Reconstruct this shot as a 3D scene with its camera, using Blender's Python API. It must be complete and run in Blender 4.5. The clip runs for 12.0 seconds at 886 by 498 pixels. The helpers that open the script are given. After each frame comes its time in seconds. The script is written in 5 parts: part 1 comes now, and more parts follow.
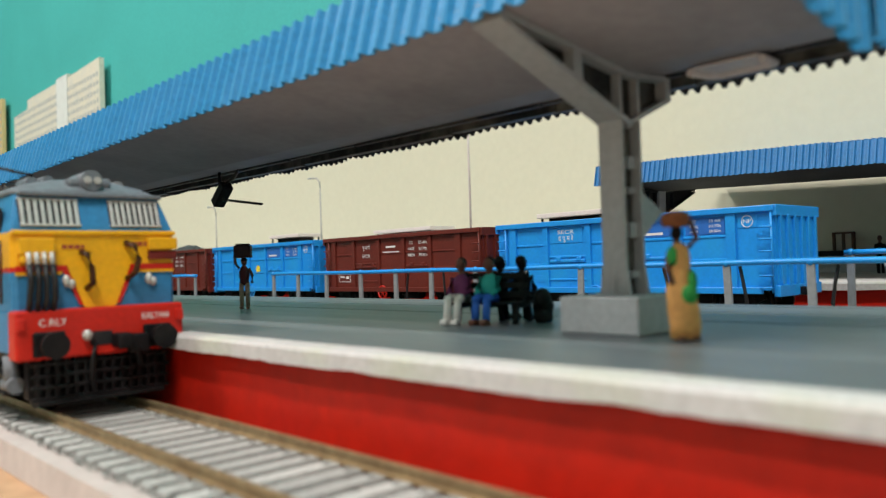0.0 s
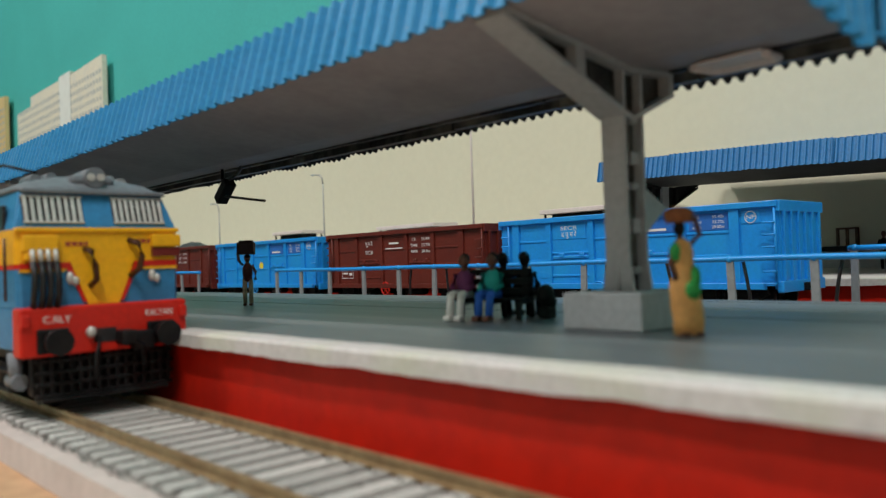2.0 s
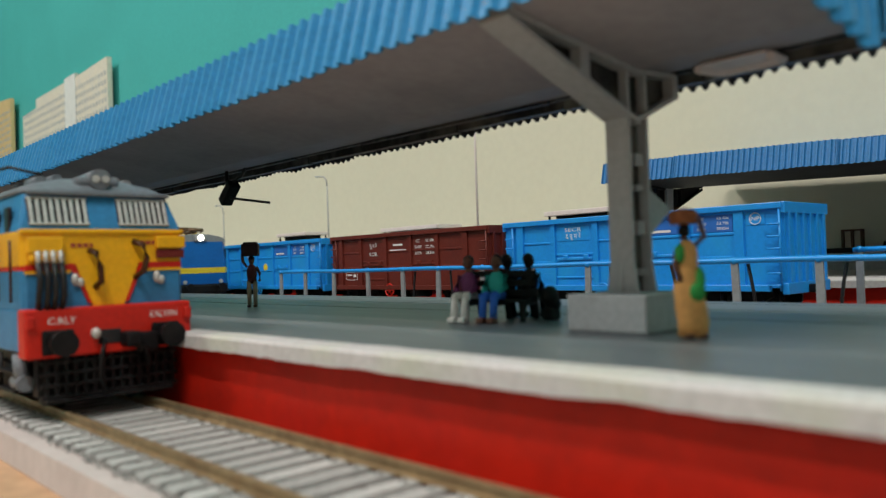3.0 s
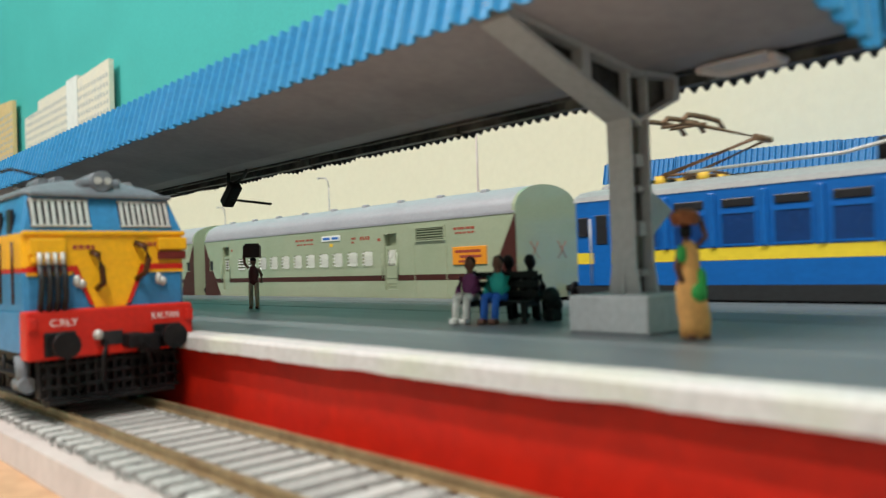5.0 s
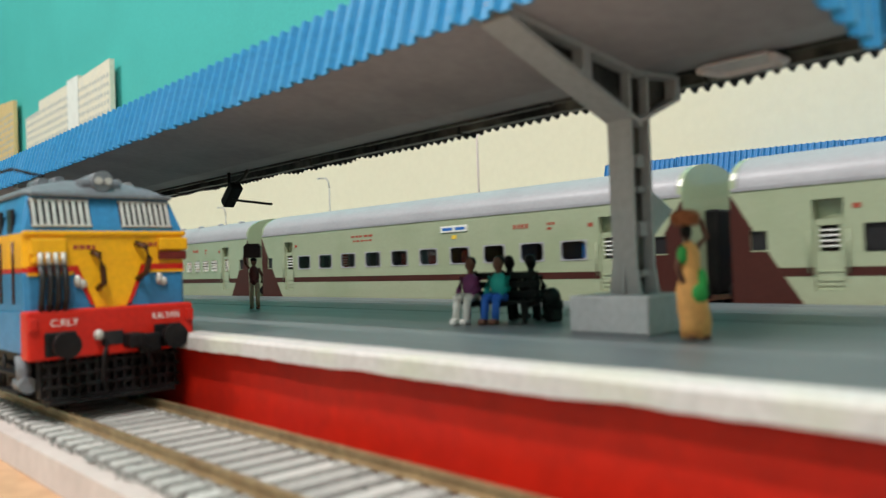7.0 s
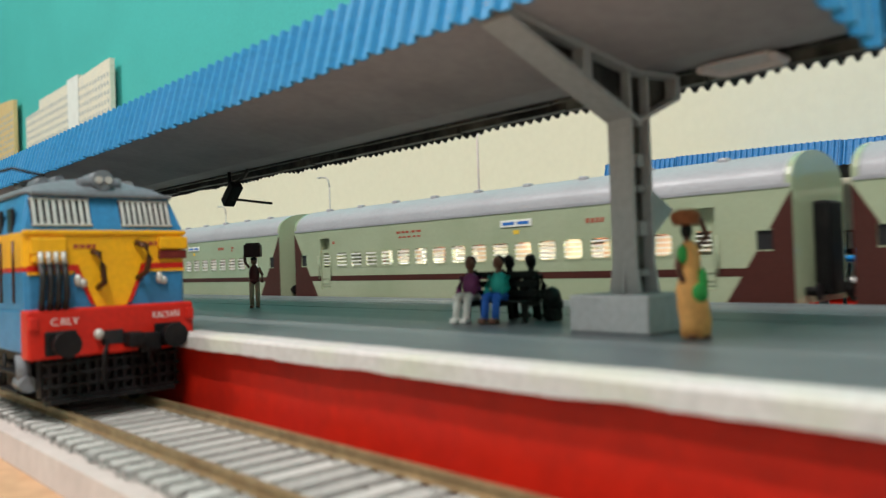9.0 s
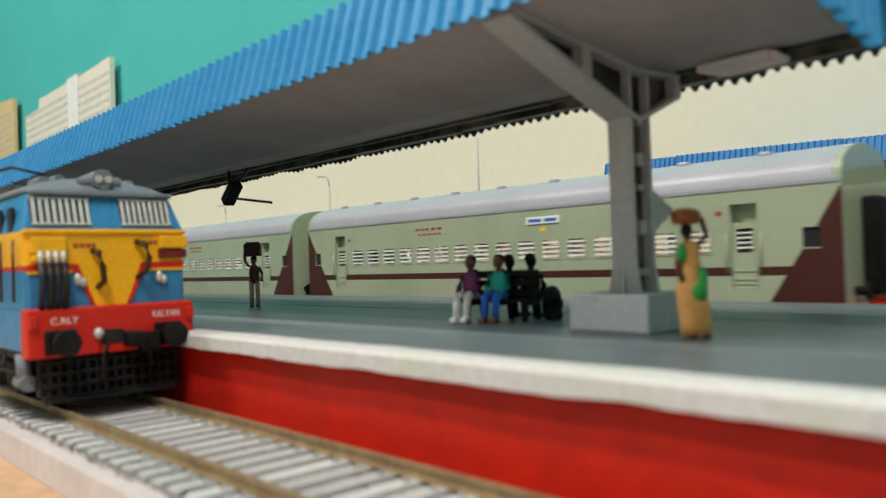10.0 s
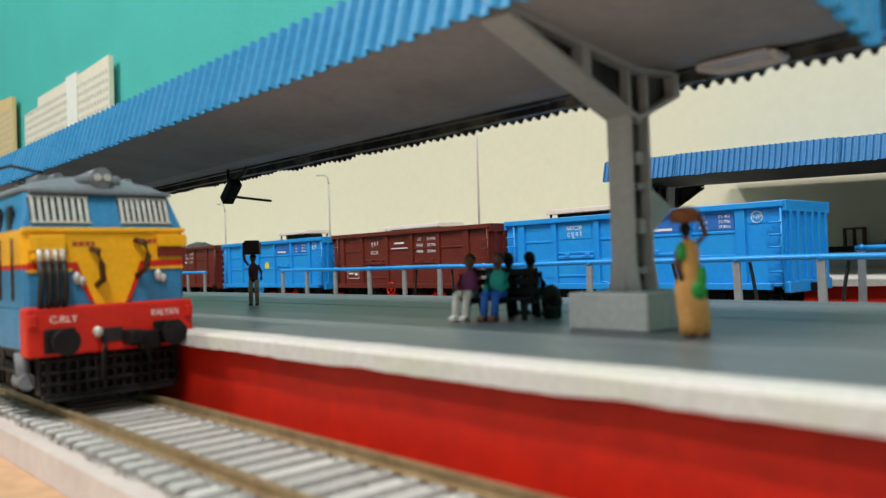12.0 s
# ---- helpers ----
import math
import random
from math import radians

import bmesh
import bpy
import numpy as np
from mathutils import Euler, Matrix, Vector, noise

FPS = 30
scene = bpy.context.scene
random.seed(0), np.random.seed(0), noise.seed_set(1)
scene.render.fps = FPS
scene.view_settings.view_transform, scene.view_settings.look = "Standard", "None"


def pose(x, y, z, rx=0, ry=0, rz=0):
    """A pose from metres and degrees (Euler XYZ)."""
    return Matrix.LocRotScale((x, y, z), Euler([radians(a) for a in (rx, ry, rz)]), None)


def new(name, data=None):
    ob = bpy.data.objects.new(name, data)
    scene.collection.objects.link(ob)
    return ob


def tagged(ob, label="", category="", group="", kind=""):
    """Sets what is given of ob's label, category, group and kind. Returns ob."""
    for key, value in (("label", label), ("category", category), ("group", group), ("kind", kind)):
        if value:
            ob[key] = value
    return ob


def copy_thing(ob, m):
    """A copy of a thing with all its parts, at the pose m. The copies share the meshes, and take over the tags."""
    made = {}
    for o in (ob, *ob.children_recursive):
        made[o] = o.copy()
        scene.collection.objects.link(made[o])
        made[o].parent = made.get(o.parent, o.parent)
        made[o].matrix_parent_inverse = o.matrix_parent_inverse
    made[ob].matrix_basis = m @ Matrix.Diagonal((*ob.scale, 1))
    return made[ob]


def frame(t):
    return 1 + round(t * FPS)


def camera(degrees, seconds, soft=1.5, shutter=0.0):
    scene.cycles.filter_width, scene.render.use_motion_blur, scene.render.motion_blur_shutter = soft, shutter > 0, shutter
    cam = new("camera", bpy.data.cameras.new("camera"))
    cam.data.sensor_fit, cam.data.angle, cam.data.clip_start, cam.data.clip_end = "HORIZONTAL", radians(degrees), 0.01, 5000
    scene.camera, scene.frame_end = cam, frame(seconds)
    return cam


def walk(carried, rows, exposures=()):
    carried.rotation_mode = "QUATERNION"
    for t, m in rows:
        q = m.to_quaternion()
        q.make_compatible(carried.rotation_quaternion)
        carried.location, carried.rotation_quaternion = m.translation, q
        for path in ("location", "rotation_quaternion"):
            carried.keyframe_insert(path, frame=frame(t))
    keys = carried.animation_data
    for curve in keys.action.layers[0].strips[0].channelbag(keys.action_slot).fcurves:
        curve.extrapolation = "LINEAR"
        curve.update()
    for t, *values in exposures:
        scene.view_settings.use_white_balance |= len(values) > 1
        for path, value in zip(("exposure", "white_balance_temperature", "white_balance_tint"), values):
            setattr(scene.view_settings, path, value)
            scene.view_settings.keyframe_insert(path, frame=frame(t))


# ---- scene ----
# A railway model in 1:87; all lengths below are in millimetres unless said otherwise.
cam = camera(59.63, 12.0, soft=1.3, shutter=0.16)
cam.data.dof.use_dof = True
cam.data.dof.focus_distance = 0.32
cam.data.dof.aperture_fstop = 23
walk(cam, [
    (0, pose(0, 0, 0.034, 91.106, 1.832, -43.548)),
    (0.5, pose(0, 0, 0.034, 91.007, 1.846, -43.517)),
    (1, pose(0, 0, 0.034, 90.945, 1.848, -43.477)),
    (1.5, pose(0, 0, 0.034, 90.895, 1.885, -43.433)),
    (2, pose(0, 0, 0.034, 90.840, 1.943, -43.327)),
    (2.5, pose(0, 0, 0.034, 90.851, 1.982, -43.196)),
    (3, pose(0, 0, 0.034, 90.973, 1.922, -43.026)),
    (5, pose(0, 0, 0.034, 91.064, 2.009, -42.908)),
    (5.5, pose(0, 0, 0.034, 91.056, 2.023, -42.878)),
    (6, pose(0, 0, 0.034, 91.079, 1.984, -42.848)),
    (6.5, pose(0, 0, 0.034, 91.083, 1.987, -42.869)),
    (7, pose(0, 0, 0.034, 91.089, 1.962, -42.867)),
    (9, pose(0, 0, 0.034, 91.039, 1.939, -42.856)),
    (9.5, pose(0, 0, 0.034, 91.039, 1.941, -42.860)),
    (10, pose(0, 0, 0.034, 90.969, 1.945, -42.862)),
    (10.5, pose(0, 0, 0.034, 90.882, 2.010, -42.862)),
    (11, pose(0, 0, 0.034, 90.851, 1.989, -42.891)),
    (11.5, pose(0, 0, 0.034, 90.856, 1.979, -42.894)),
    (12, pose(0, 0, 0.034, 90.855, 1.925, -42.920)),], exposures=[(0, 0.12), (0.5, 0.1), (1.0, -0.15), (1.5, -0.3), (3.2, -0.3), (4.8, 0.24), (7.0, 0.2), (9.5, 0.1), (12, 0.14)])

MM = 0.001

# ---- light: the room's ceiling tubes and bounced light ----
world = bpy.data.worlds.new("room_air")
world.use_nodes = True
world.node_tree.nodes["Background"].inputs[0].default_value = (0.9, 0.95, 1.0, 1)
world.node_tree.nodes["Background"].inputs[1].default_value = 0.3
scene.world = world


def tube_lamp(x, y, z, length, watts, width=0.12, turn=0):
    data = bpy.data.lights.new("ceiling_tube", "AREA")
    data.shape, data.size, data.size_y, data.energy = "RECTANGLE", width, length, watts
    data.color = (1.0, 0.935, 0.9)
    lamp = new("ceiling_tube", data)
    lamp.matrix_world = pose(x, y, z, 0, turn, 0)
    return lamp


tube_lamp(-0.75, -0.85, 2.28, 1.3, 66)
tube_lamp(-1.35, 1.45, 2.2, 0.4, 49, turn=-30)
scene.view_settings.exposure = 0.0


# ---- materials ----
def material(name, color, rough=0.5, metal=0.0, vary=0.12, grain=900.0, bump=0.15, coat=0.0, dirt=None, dirt_amount=0.25, spread=60.0, random_piece=0.0, shine=0.3, stretch=1.0):
    """Principled paint with broad stains, fine grain and a slight relief; scales are per metre."""
    m = bpy.data.materials.new(name)
    m.use_nodes = True
    nt = m.node_tree
    b = nt.nodes["Principled BSDF"]
    link = nt.links.new
    tc = nt.nodes.new("ShaderNodeTexCoord")
    fine = nt.nodes.new("ShaderNodeTexNoise")
    fine.inputs["Scale"].default_value, fine.inputs["Detail"].default_value = grain, 4
    broad = nt.nodes.new("ShaderNodeTexNoise")
    broad.inputs["Scale"].default_value, broad.inputs["Detail"].default_value = spread, 3
    at = nt.nodes.new("ShaderNodeMapping")
    at.inputs["Scale"].default_value = (1, stretch, 1)
    link(tc.outputs["Object"], at.inputs["Vector"])
    link(at.outputs["Vector"], fine.inputs["Vector"])
    link(at.outputs["Vector"], broad.inputs["Vector"])
    base = Vector(color)
    ramp = nt.nodes.new("ShaderNodeValToRGB")
    ramp.color_ramp.elements[0].position, ramp.color_ramp.elements[1].position = 0.3, 0.7
    ramp.color_ramp.elements[0].color = (*(base * (1 - vary)), 1)
    ramp.color_ramp.elements[1].color = (*(base * (1 + vary)), 1)
    link(fine.outputs["Fac"], ramp.inputs["Fac"])
    mix = nt.nodes.new("ShaderNodeMix")
    mix.data_type = "RGBA"
    edge = nt.nodes.new("ShaderNodeMapRange")
    edge.inputs["From Min"].default_value, edge.inputs["From Max"].default_value = 0.45, 0.75
    edge.inputs["To Max"].default_value = dirt_amount
    link(broad.outputs["Fac"], edge.inputs["Value"])
    link(edge.outputs["Result"], mix.inputs["Factor"])
    link(ramp.outputs["Color"], mix.inputs["A"])
    mix.inputs["B"].default_value = (*(dirt if dirt else base * 0.6), 1)
    out = mix.outputs["Result"]
    if random_piece:
        info = nt.nodes.new("ShaderNodeObjectInfo")
        hsv = nt.nodes.new("ShaderNodeHueSaturation")
        rng = nt.nodes.new("ShaderNodeMapRange")
        rng.inputs["To Min"].default_value, rng.inputs["To Max"].default_value = 1 - random_piece, 1 + random_piece
        link(info.outputs["Random"], rng.inputs["Value"])
        link(rng.outputs["Result"], hsv.inputs["Value"])
        link(out, hsv.inputs["Color"])
        out = hsv.outputs["Color"]
    link(out, b.inputs["Base Color"])
    rr = nt.nodes.new("ShaderNodeMapRange")
    rr.inputs["To Min"].default_value, rr.inputs["To Max"].default_value = max(0.05, rough - 0.1), min(1, rough + 0.12)
    link(broad.outputs["Fac"], rr.inputs["Value"])
    link(rr.outputs["Result"], b.inputs["Roughness"])
    b.inputs["Metallic"].default_value = metal
    b.inputs["Specular IOR Level"].default_value = shine
    b.inputs["Coat Weight"].default_value = coat
    if bump:
        bn = nt.nodes.new("ShaderNodeBump")
        bn.inputs["Strength"].default_value, bn.inputs["Distance"].default_value = bump, 0.0003
        link(fine.outputs["Fac"], bn.inputs["Height"])
        link(bn.outputs["Normal"], b.inputs["Normal"])
    return m


def glass(name, color, rough=0.05):
    m = bpy.data.materials.new(name)
    m.use_nodes = True
    b = m.node_tree.nodes["Principled BSDF"]
    b.inputs["Base Color"].default_value = (*color, 1)
    b.inputs["Roughness"].default_value, b.inputs["Transmission Weight"].default_value = rough, 1.0
    b.inputs["IOR"].default_value = 1.3
    return m


def glowing(name, color, strength):
    m = bpy.data.materials.new(name)
    m.use_nodes = True
    b = m.node_tree.nodes["Principled BSDF"]
    b.inputs["Base Color"].default_value = (*color, 1)
    b.inputs["Emission Color"].default_value = (*color, 1)
    b.inputs["Emission Strength"].default_value = strength
    return m


TEAL = material("teal_wall_paint", (0.075, 0.46, 0.43), 0.55, vary=0.05, grain=300, spread=4, bump=0.2)
CREAM = material("cream_backdrop_paint", (0.66, 0.64, 0.49), 0.7, vary=0.02, grain=200, spread=6, dirt=(0.61, 0.59, 0.45), dirt_amount=0.3)
WHITEWALL = material("room_white_paint", (0.5, 0.49, 0.47), 0.8, vary=0.04, grain=100, spread=3)
TABLE = material("raw_plywood", (0.5, 0.31, 0.18), 0.6, vary=0.15, grain=260, spread=45, dirt=(0.5, 0.22, 0.05), dirt_amount=0.7)
FLOORMAT = material("floor_tiles", (0.3, 0.28, 0.25), 0.4, vary=0.08, grain=60, spread=5)
PLAT = material("grey_green_platform_paint", (0.085, 0.105, 0.115), 0.4, vary=0.22, grain=600, spread=110, dirt=(0.18, 0.195, 0.2), dirt_amount=0.7, bump=0.3, shine=0.4, stretch=0.07)
PLATEDGE = material("white_platform_edge_paint", (0.55, 0.54, 0.53), 0.6, vary=0.1, grain=900, spread=90, dirt=(0.47, 0.53, 0.36), dirt_amount=0.5)
PLATRED = material("red_platform_wall_paint", (0.48, 0.012, 0.003), 0.5, vary=0.12, grain=300, spread=40, dirt=(0.36, 0.01, 0.01), dirt_amount=0.5, bump=0.1)
FARBLUE = material("deep_blue_corrugated_sheet_paint", (0.018, 0.175, 0.42), 0.42, vary=0.15, grain=900, spread=70, dirt=(0.04, 0.22, 0.55), dirt_amount=0.4, bump=0.4, shine=0.6)
ROOFBLUE = material("blue_corrugated_sheet_paint", (0.035, 0.26, 0.52), 0.45, vary=0.12, grain=900, spread=70, dirt=(0.09, 0.33, 0.6), dirt_amount=0.45, bump=0.4)
SOFFIT = material("dark_grey_roof_underside", (0.35, 0.325, 0.34), 0.55, vary=0.08, grain=400, spread=30, dirt=(0.2, 0.185, 0.19), dirt_amount=0.6)
# near-black purlins; on post and arm webs the colour holds recess shade
BLACKISH = material("black_purlin_web_shade", (0.018, 0.018, 0.017), 0.4, vary=0.4, grain=800, spread=110, dirt=(0.2, 0.2, 0.17), dirt_amount=0.75, bump=0.5)
# near-black holds the shade below the far roof and the near eaves
SHADEBLACK = material("shade_black_underside", (0.015, 0.016, 0.018), 0.6, vary=0.3, grain=500, spread=50)
STEEL = material("grey_painted_steel", (0.4, 0.415, 0.425), 0.42, vary=0.08, grain=700, spread=90, bump=0.15)
FENCEGREY = material("grey_fence_post_paint", (0.24, 0.26, 0.27), 0.45, vary=0.1, grain=700, spread=90)
CONCRETE = material("grey_plinth_paint", (0.38, 0.41, 0.42), 0.6, vary=0.1, grain=800, spread=80)
PALECONDUIT = material("pale_grey_conduit_paint", (0.7, 0.65, 0.66), 0.5, vary=0.08)
RAIL = material("brass_toned_rail", (0.4, 0.29, 0.16), 0.35, metal=0.55, vary=0.2, grain=700, spread=150, dirt=(0.2, 0.12, 0.06), dirt_amount=0.6)
SLEEPER = material("pale_concrete_sleeper", (0.42, 0.42, 0.4), 0.75, vary=0.12, grain=900, spread=150, random_piece=0.15)
BALLAST = material("grey_ballast", (0.27, 0.265, 0.25), 0.85, vary=0.35, grain=900, spread=250, dirt=(0.12, 0.12, 0.12), dirt_amount=0.7)
ROADBED = material("white_roadbed_edge", (0.54, 0.48, 0.45), 0.7, vary=0.06, grain=500, spread=80)
LBLUE = material("faded_blue_loco_paint", (0.035, 0.2, 0.41), 0.4, vary=0.1, grain=900, spread=120, dirt=(0.05, 0.12, 0.2), dirt_amount=0.4)
LYELLOW = material("golden_yellow_loco_paint", (0.82, 0.42, 0.01), 0.38, vary=0.08, grain=900, spread=120, dirt=(0.55, 0.27, 0.02), dirt_amount=0.35)
LRED = material("signal_red_loco_paint", (0.55, 0.018, 0.008), 0.4, vary=0.1, grain=900, spread=120, dirt=(0.35, 0.02, 0.02), dirt_amount=0.4)
DARKRED = material("dark_maroon_paint", (0.16, 0.02, 0.015), 0.5, vary=0.12, grain=900, spread=150)
ROOFGREY = material("grey_loco_roof_paint", (0.15, 0.17, 0.19), 0.5, vary=0.15, grain=900, spread=150)
SILVER = material("silver_grille_paint", (0.55, 0.55, 0.52), 0.4, metal=0.3, vary=0.1, grain=900, spread=200)
BLACK = material("black_undergear", (0.007, 0.007, 0.008), 0.5, vary=0.4, grain=900, spread=200, dirt=(0.022, 0.02, 0.018), dirt_amount=0.5, shine=0.2)
RUBBER = material("black_rubber", (0.015, 0.015, 0.016), 0.4, vary=0.2)
BROWNMETAL = material("brown_handrail", (0.07, 0.03, 0.015), 0.35, metal=0.3, vary=0.2)
DARKIN = material("dark_interior", (0.02, 0.02, 0.022), 0.35, vary=0.2)
WBLUE = material("bright_blue_wagon_paint", (0.012, 0.27, 0.74), 0.36, vary=0.07, grain=900, spread=90, dirt=(0.015, 0.33, 0.66), dirt_amount=0.5, bump=0.15, shine=0.5)
WBROWN = material("oxide_brown_wagon_paint", (0.13, 0.022, 0.014), 0.42, vary=0.12, grain=900, spread=90, dirt=(0.085, 0.016, 0.012), dirt_amount=0.5, bump=0.15)
WPANEL = material("dark_blue_data_panel", (0.03, 0.15, 0.5), 0.4, vary=0.08)
COAL = material("coal_lumps", (0.05, 0.05, 0.052), 0.55, vary=0.5, grain=900, spread=400)
WHITEINK = material("white_lettering", (0.75, 0.75, 0.73), 0.6, vary=0.05, bump=0)
YELLOWINK = material("yellow_lettering", (0.75, 0.5, 0.05), 0.6, vary=0.05, bump=0)
REDINK = material("faded_red_lettering", (0.33, 0.06, 0.035), 0.6, vary=0.1, bump=0)
COACHCREAM = material("pale_green_cream_coach_paint", (0.35, 0.4, 0.27), 0.2, vary=0.03, grain=900, spread=40, dirt=(0.25, 0.32, 0.19), dirt_amount=0.5, bump=0.04, coat=0.6, shine=0.5)
COACHBROWN = material("dark_brown_coach_band", (0.06, 0.018, 0.014), 0.35, vary=0.1, bump=0.05)
COACHROOF = material("silver_grey_coach_roof", (0.35, 0.355, 0.38), 0.42, metal=0.1, vary=0.06, grain=900, spread=50, bump=0.1)
PINKWALL = material("pinkish_inner_wall", (0.78, 0.68, 0.5), 0.6, vary=0.2, grain=160, spread=130, dirt=(0.5, 0.22, 0.12), dirt_amount=0.8)
BERTH = material("reddish_berth_leather", (0.4, 0.13, 0.07), 0.5, vary=0.15)
ORANGE = material("orange_destination_board", (0.75, 0.28, 0.02), 0.5, vary=0.06)
VENTDARK = material("shade_toned_vent_cream", (0.13, 0.16, 0.09), 0.5, vary=0.1)
TINT = glass("dark_tinted_glass", (0.5, 0.52, 0.54))
EBLUE = material("royal_blue_loco_paint", (0.007, 0.12, 0.42), 0.33, vary=0.08, grain=900, spread=80)
SKIRTGREY = material("grimy_grey_skirt_paint", (0.022, 0.025, 0.027), 0.5, vary=0.2, grain=900, spread=120)
EYELLOW = material("yellow_loco_stripe", (0.78, 0.6, 0.04), 0.4, vary=0.06)
EROOF = material("light_grey_loco_roof", (0.28, 0.29, 0.29), 0.5, vary=0.1, grain=900, spread=100)
NAVY = material("navy_window_glaze", (0.007, 0.042, 0.16), 0.25, vary=0.1)
PANTO = material("weathered_pantograph", (0.2, 0.12, 0.07), 0.45, metal=0.4, vary=0.2)
INSUL = material("yellow_insulator", (0.7, 0.45, 0.05), 0.4, vary=0.1)
LAMPGLOW = glowing("loco_headlamp_glow", (1.0, 0.95, 0.8), 6.0)
COACHGLOW = glowing("coach_ceiling_glow", (1.0, 0.97, 0.76), 25.0)
COACHDIM = glowing("coach_ceiling_dim_glow", (1.0, 0.98, 0.85), 5.0)
CABGLOW = glowing("green_cab_glow", (0.25, 0.8, 0.45), 0.7)
SKIN = material("brown_figure_paint", (0.12, 0.055, 0.035), 0.5, vary=0.1)
HAIR = material("black_figure_paint", (0.007, 0.007, 0.007), 0.6, vary=0.2, shine=0.15)
SARI = material("ochre_sari_paint", (0.68, 0.35, 0.11), 0.6, vary=0.12, grain=900, spread=300)
GREEN = material("green_blouse_paint", (0.03, 0.3, 0.06), 0.6, vary=0.1)
BASKET = material("brown_basket_paint", (0.25, 0.085, 0.03), 0.6, vary=0.2)
MAROONSHIRT = material("maroon_shirt_paint", (0.07, 0.012, 0.012), 0.6, vary=0.1)
DARKBOX = material("dark_maroon_box_paint", (0.022, 0.006, 0.006), 0.6, vary=0.15)
KHAKI = material("khaki_trouser_paint", (0.3, 0.23, 0.15), 0.6, vary=0.1)
PURPLE = material("purple_shirt_paint", (0.15, 0.035, 0.12), 0.6, vary=0.1)
TURQ = material("turquoise_shirt_paint", (0.02, 0.38, 0.33), 0.6, vary=0.1)
JEANS = material("blue_trouser_paint", (0.03, 0.15, 0.6), 0.6, vary=0.1)
WHITEPAINT = material("white_figure_paint", (0.75, 0.77, 0.73), 0.6, vary=0.05)
DARKGREEN = material("dark_green_bench_paint", (0.006, 0.01, 0.009), 0.6, vary=0.2, shine=0.15)
PALEMAST = material("whitish_mast_paint", (0.72, 0.64, 0.6), 0.5, vary=0.06)
POLE = material("pale_lamp_post_paint", (0.42, 0.41, 0.38), 0.5, vary=0.08)
CARD = material("printed_card_facade", (0.72, 0.68, 0.55), 0.8, vary=0.1, grain=300, spread=60, dirt=(0.6, 0.62, 0.6), dirt_amount=0.5)
CARDYELLOW = material("yellowish_card_facade", (0.66, 0.5, 0.24), 0.8, vary=0.1, grain=300, spread=60)
CARDWIN = material("printed_window_grey", (0.38, 0.42, 0.42), 0.7, vary=0.2)
PALEGREY = material("pale_far_platform", (0.5, 0.5, 0.48), 0.6, vary=0.08, grain=400, spread=50)
FRAMEBROWN = material("brown_window_frame", (0.14, 0.08, 0.05), 0.6, vary=0.1)


# ---- mesh helpers (millimetres) ----
def box(bm, x0, x1, y0, y1, z0, z1, mat=0):
    v = [bm.verts.new(p) for p in ((x0, y0, z0), (x1, y0, z0), (x1, y1, z0), (x0, y1, z0), (x0, y0, z1), (x1, y0, z1), (x1, y1, z1), (x0, y1, z1))]
    fs = [bm.faces.new([v[i] for i in q]) for q in ((3, 2, 1, 0), (4, 5, 6, 7), (0, 1, 5, 4), (1, 2, 6, 5), (2, 3, 7, 6), (3, 0, 4, 7))]
    for f in fs:
        f.material_index = mat
    return v


def rounded(bm, x0, x1, y0, y1, z0, z1, r=0.3, mat=0):
    b2 = bmesh.new()
    box(b2, x0, x1, y0, y1, z0, z1)
    bmesh.ops.bevel(b2, geom=b2.edges[:] + b2.verts[:], offset=r, segments=2, affect="EDGES", profile=0.5)
    merge(bm, b2, mat)


def merge(bm, other, mat=None):
    """Adds the other bmesh to bm and frees it."""
    back = {v: bm.verts.new(v.co) for v in other.verts}
    for f in other.faces:
        try:
            g = bm.faces.new([back[v] for v in f.verts])
        except ValueError:
            continue
        g.material_index = f.material_index if mat is None else mat
        g.smooth = f.smooth
    other.free()


def rod(bm, pts, r, seg=8, mat=0, r1=None, smooth=True):
    """A tube through the points, capped; r to r1 along it."""
    pts = [Vector(p) for p in pts]
    rings = []
    for i, p in enumerate(pts):
        d = (pts[min(i + 1, len(pts) - 1)] - pts[max(i - 1, 0)]).normalized()
        a = d.orthogonal().normalized() if abs(d.z) > 0.9 else d.cross(Vector((0, 0, 1))).normalized()
        if abs(d.z) > 0.9:
            a = (Vector((1, 0, 0)) - d * d.x).normalized()
        b = d.cross(a)
        k = r if r1 is None else r + (r1 - r) * i / (len(pts) - 1)
        rings.append([bm.verts.new(p + a * k * math.cos(t) + b * k * math.sin(t)) for t in (2 * math.pi * j / seg for j in range(seg))])
    for u, w in zip(rings, rings[1:]):
        for j in range(seg):
            f = bm.faces.new((u[j], u[(j + 1) % seg], w[(j + 1) % seg], w[j]))
            f.smooth, f.material_index = smooth, mat
    for ring in (rings[0][::-1], rings[-1]):
        bm.faces.new(ring).material_index = mat


def ball(bm, c, rx, ry=None, rz=None, mat=0, n=8):
    ry, rz = ry or rx, rz or rx
    b2 = bmesh.new()
    bmesh.ops.create_uvsphere(b2, u_segments=n + 2, v_segments=n, radius=1)
    for v in b2.verts:
        v.co = Vector((c[0] + v.co.x * rx, c[1] + v.co.y * ry, c[2] + v.co.z * rz))
    for f in b2.faces:
        f.smooth = True
    merge(bm, b2, mat)


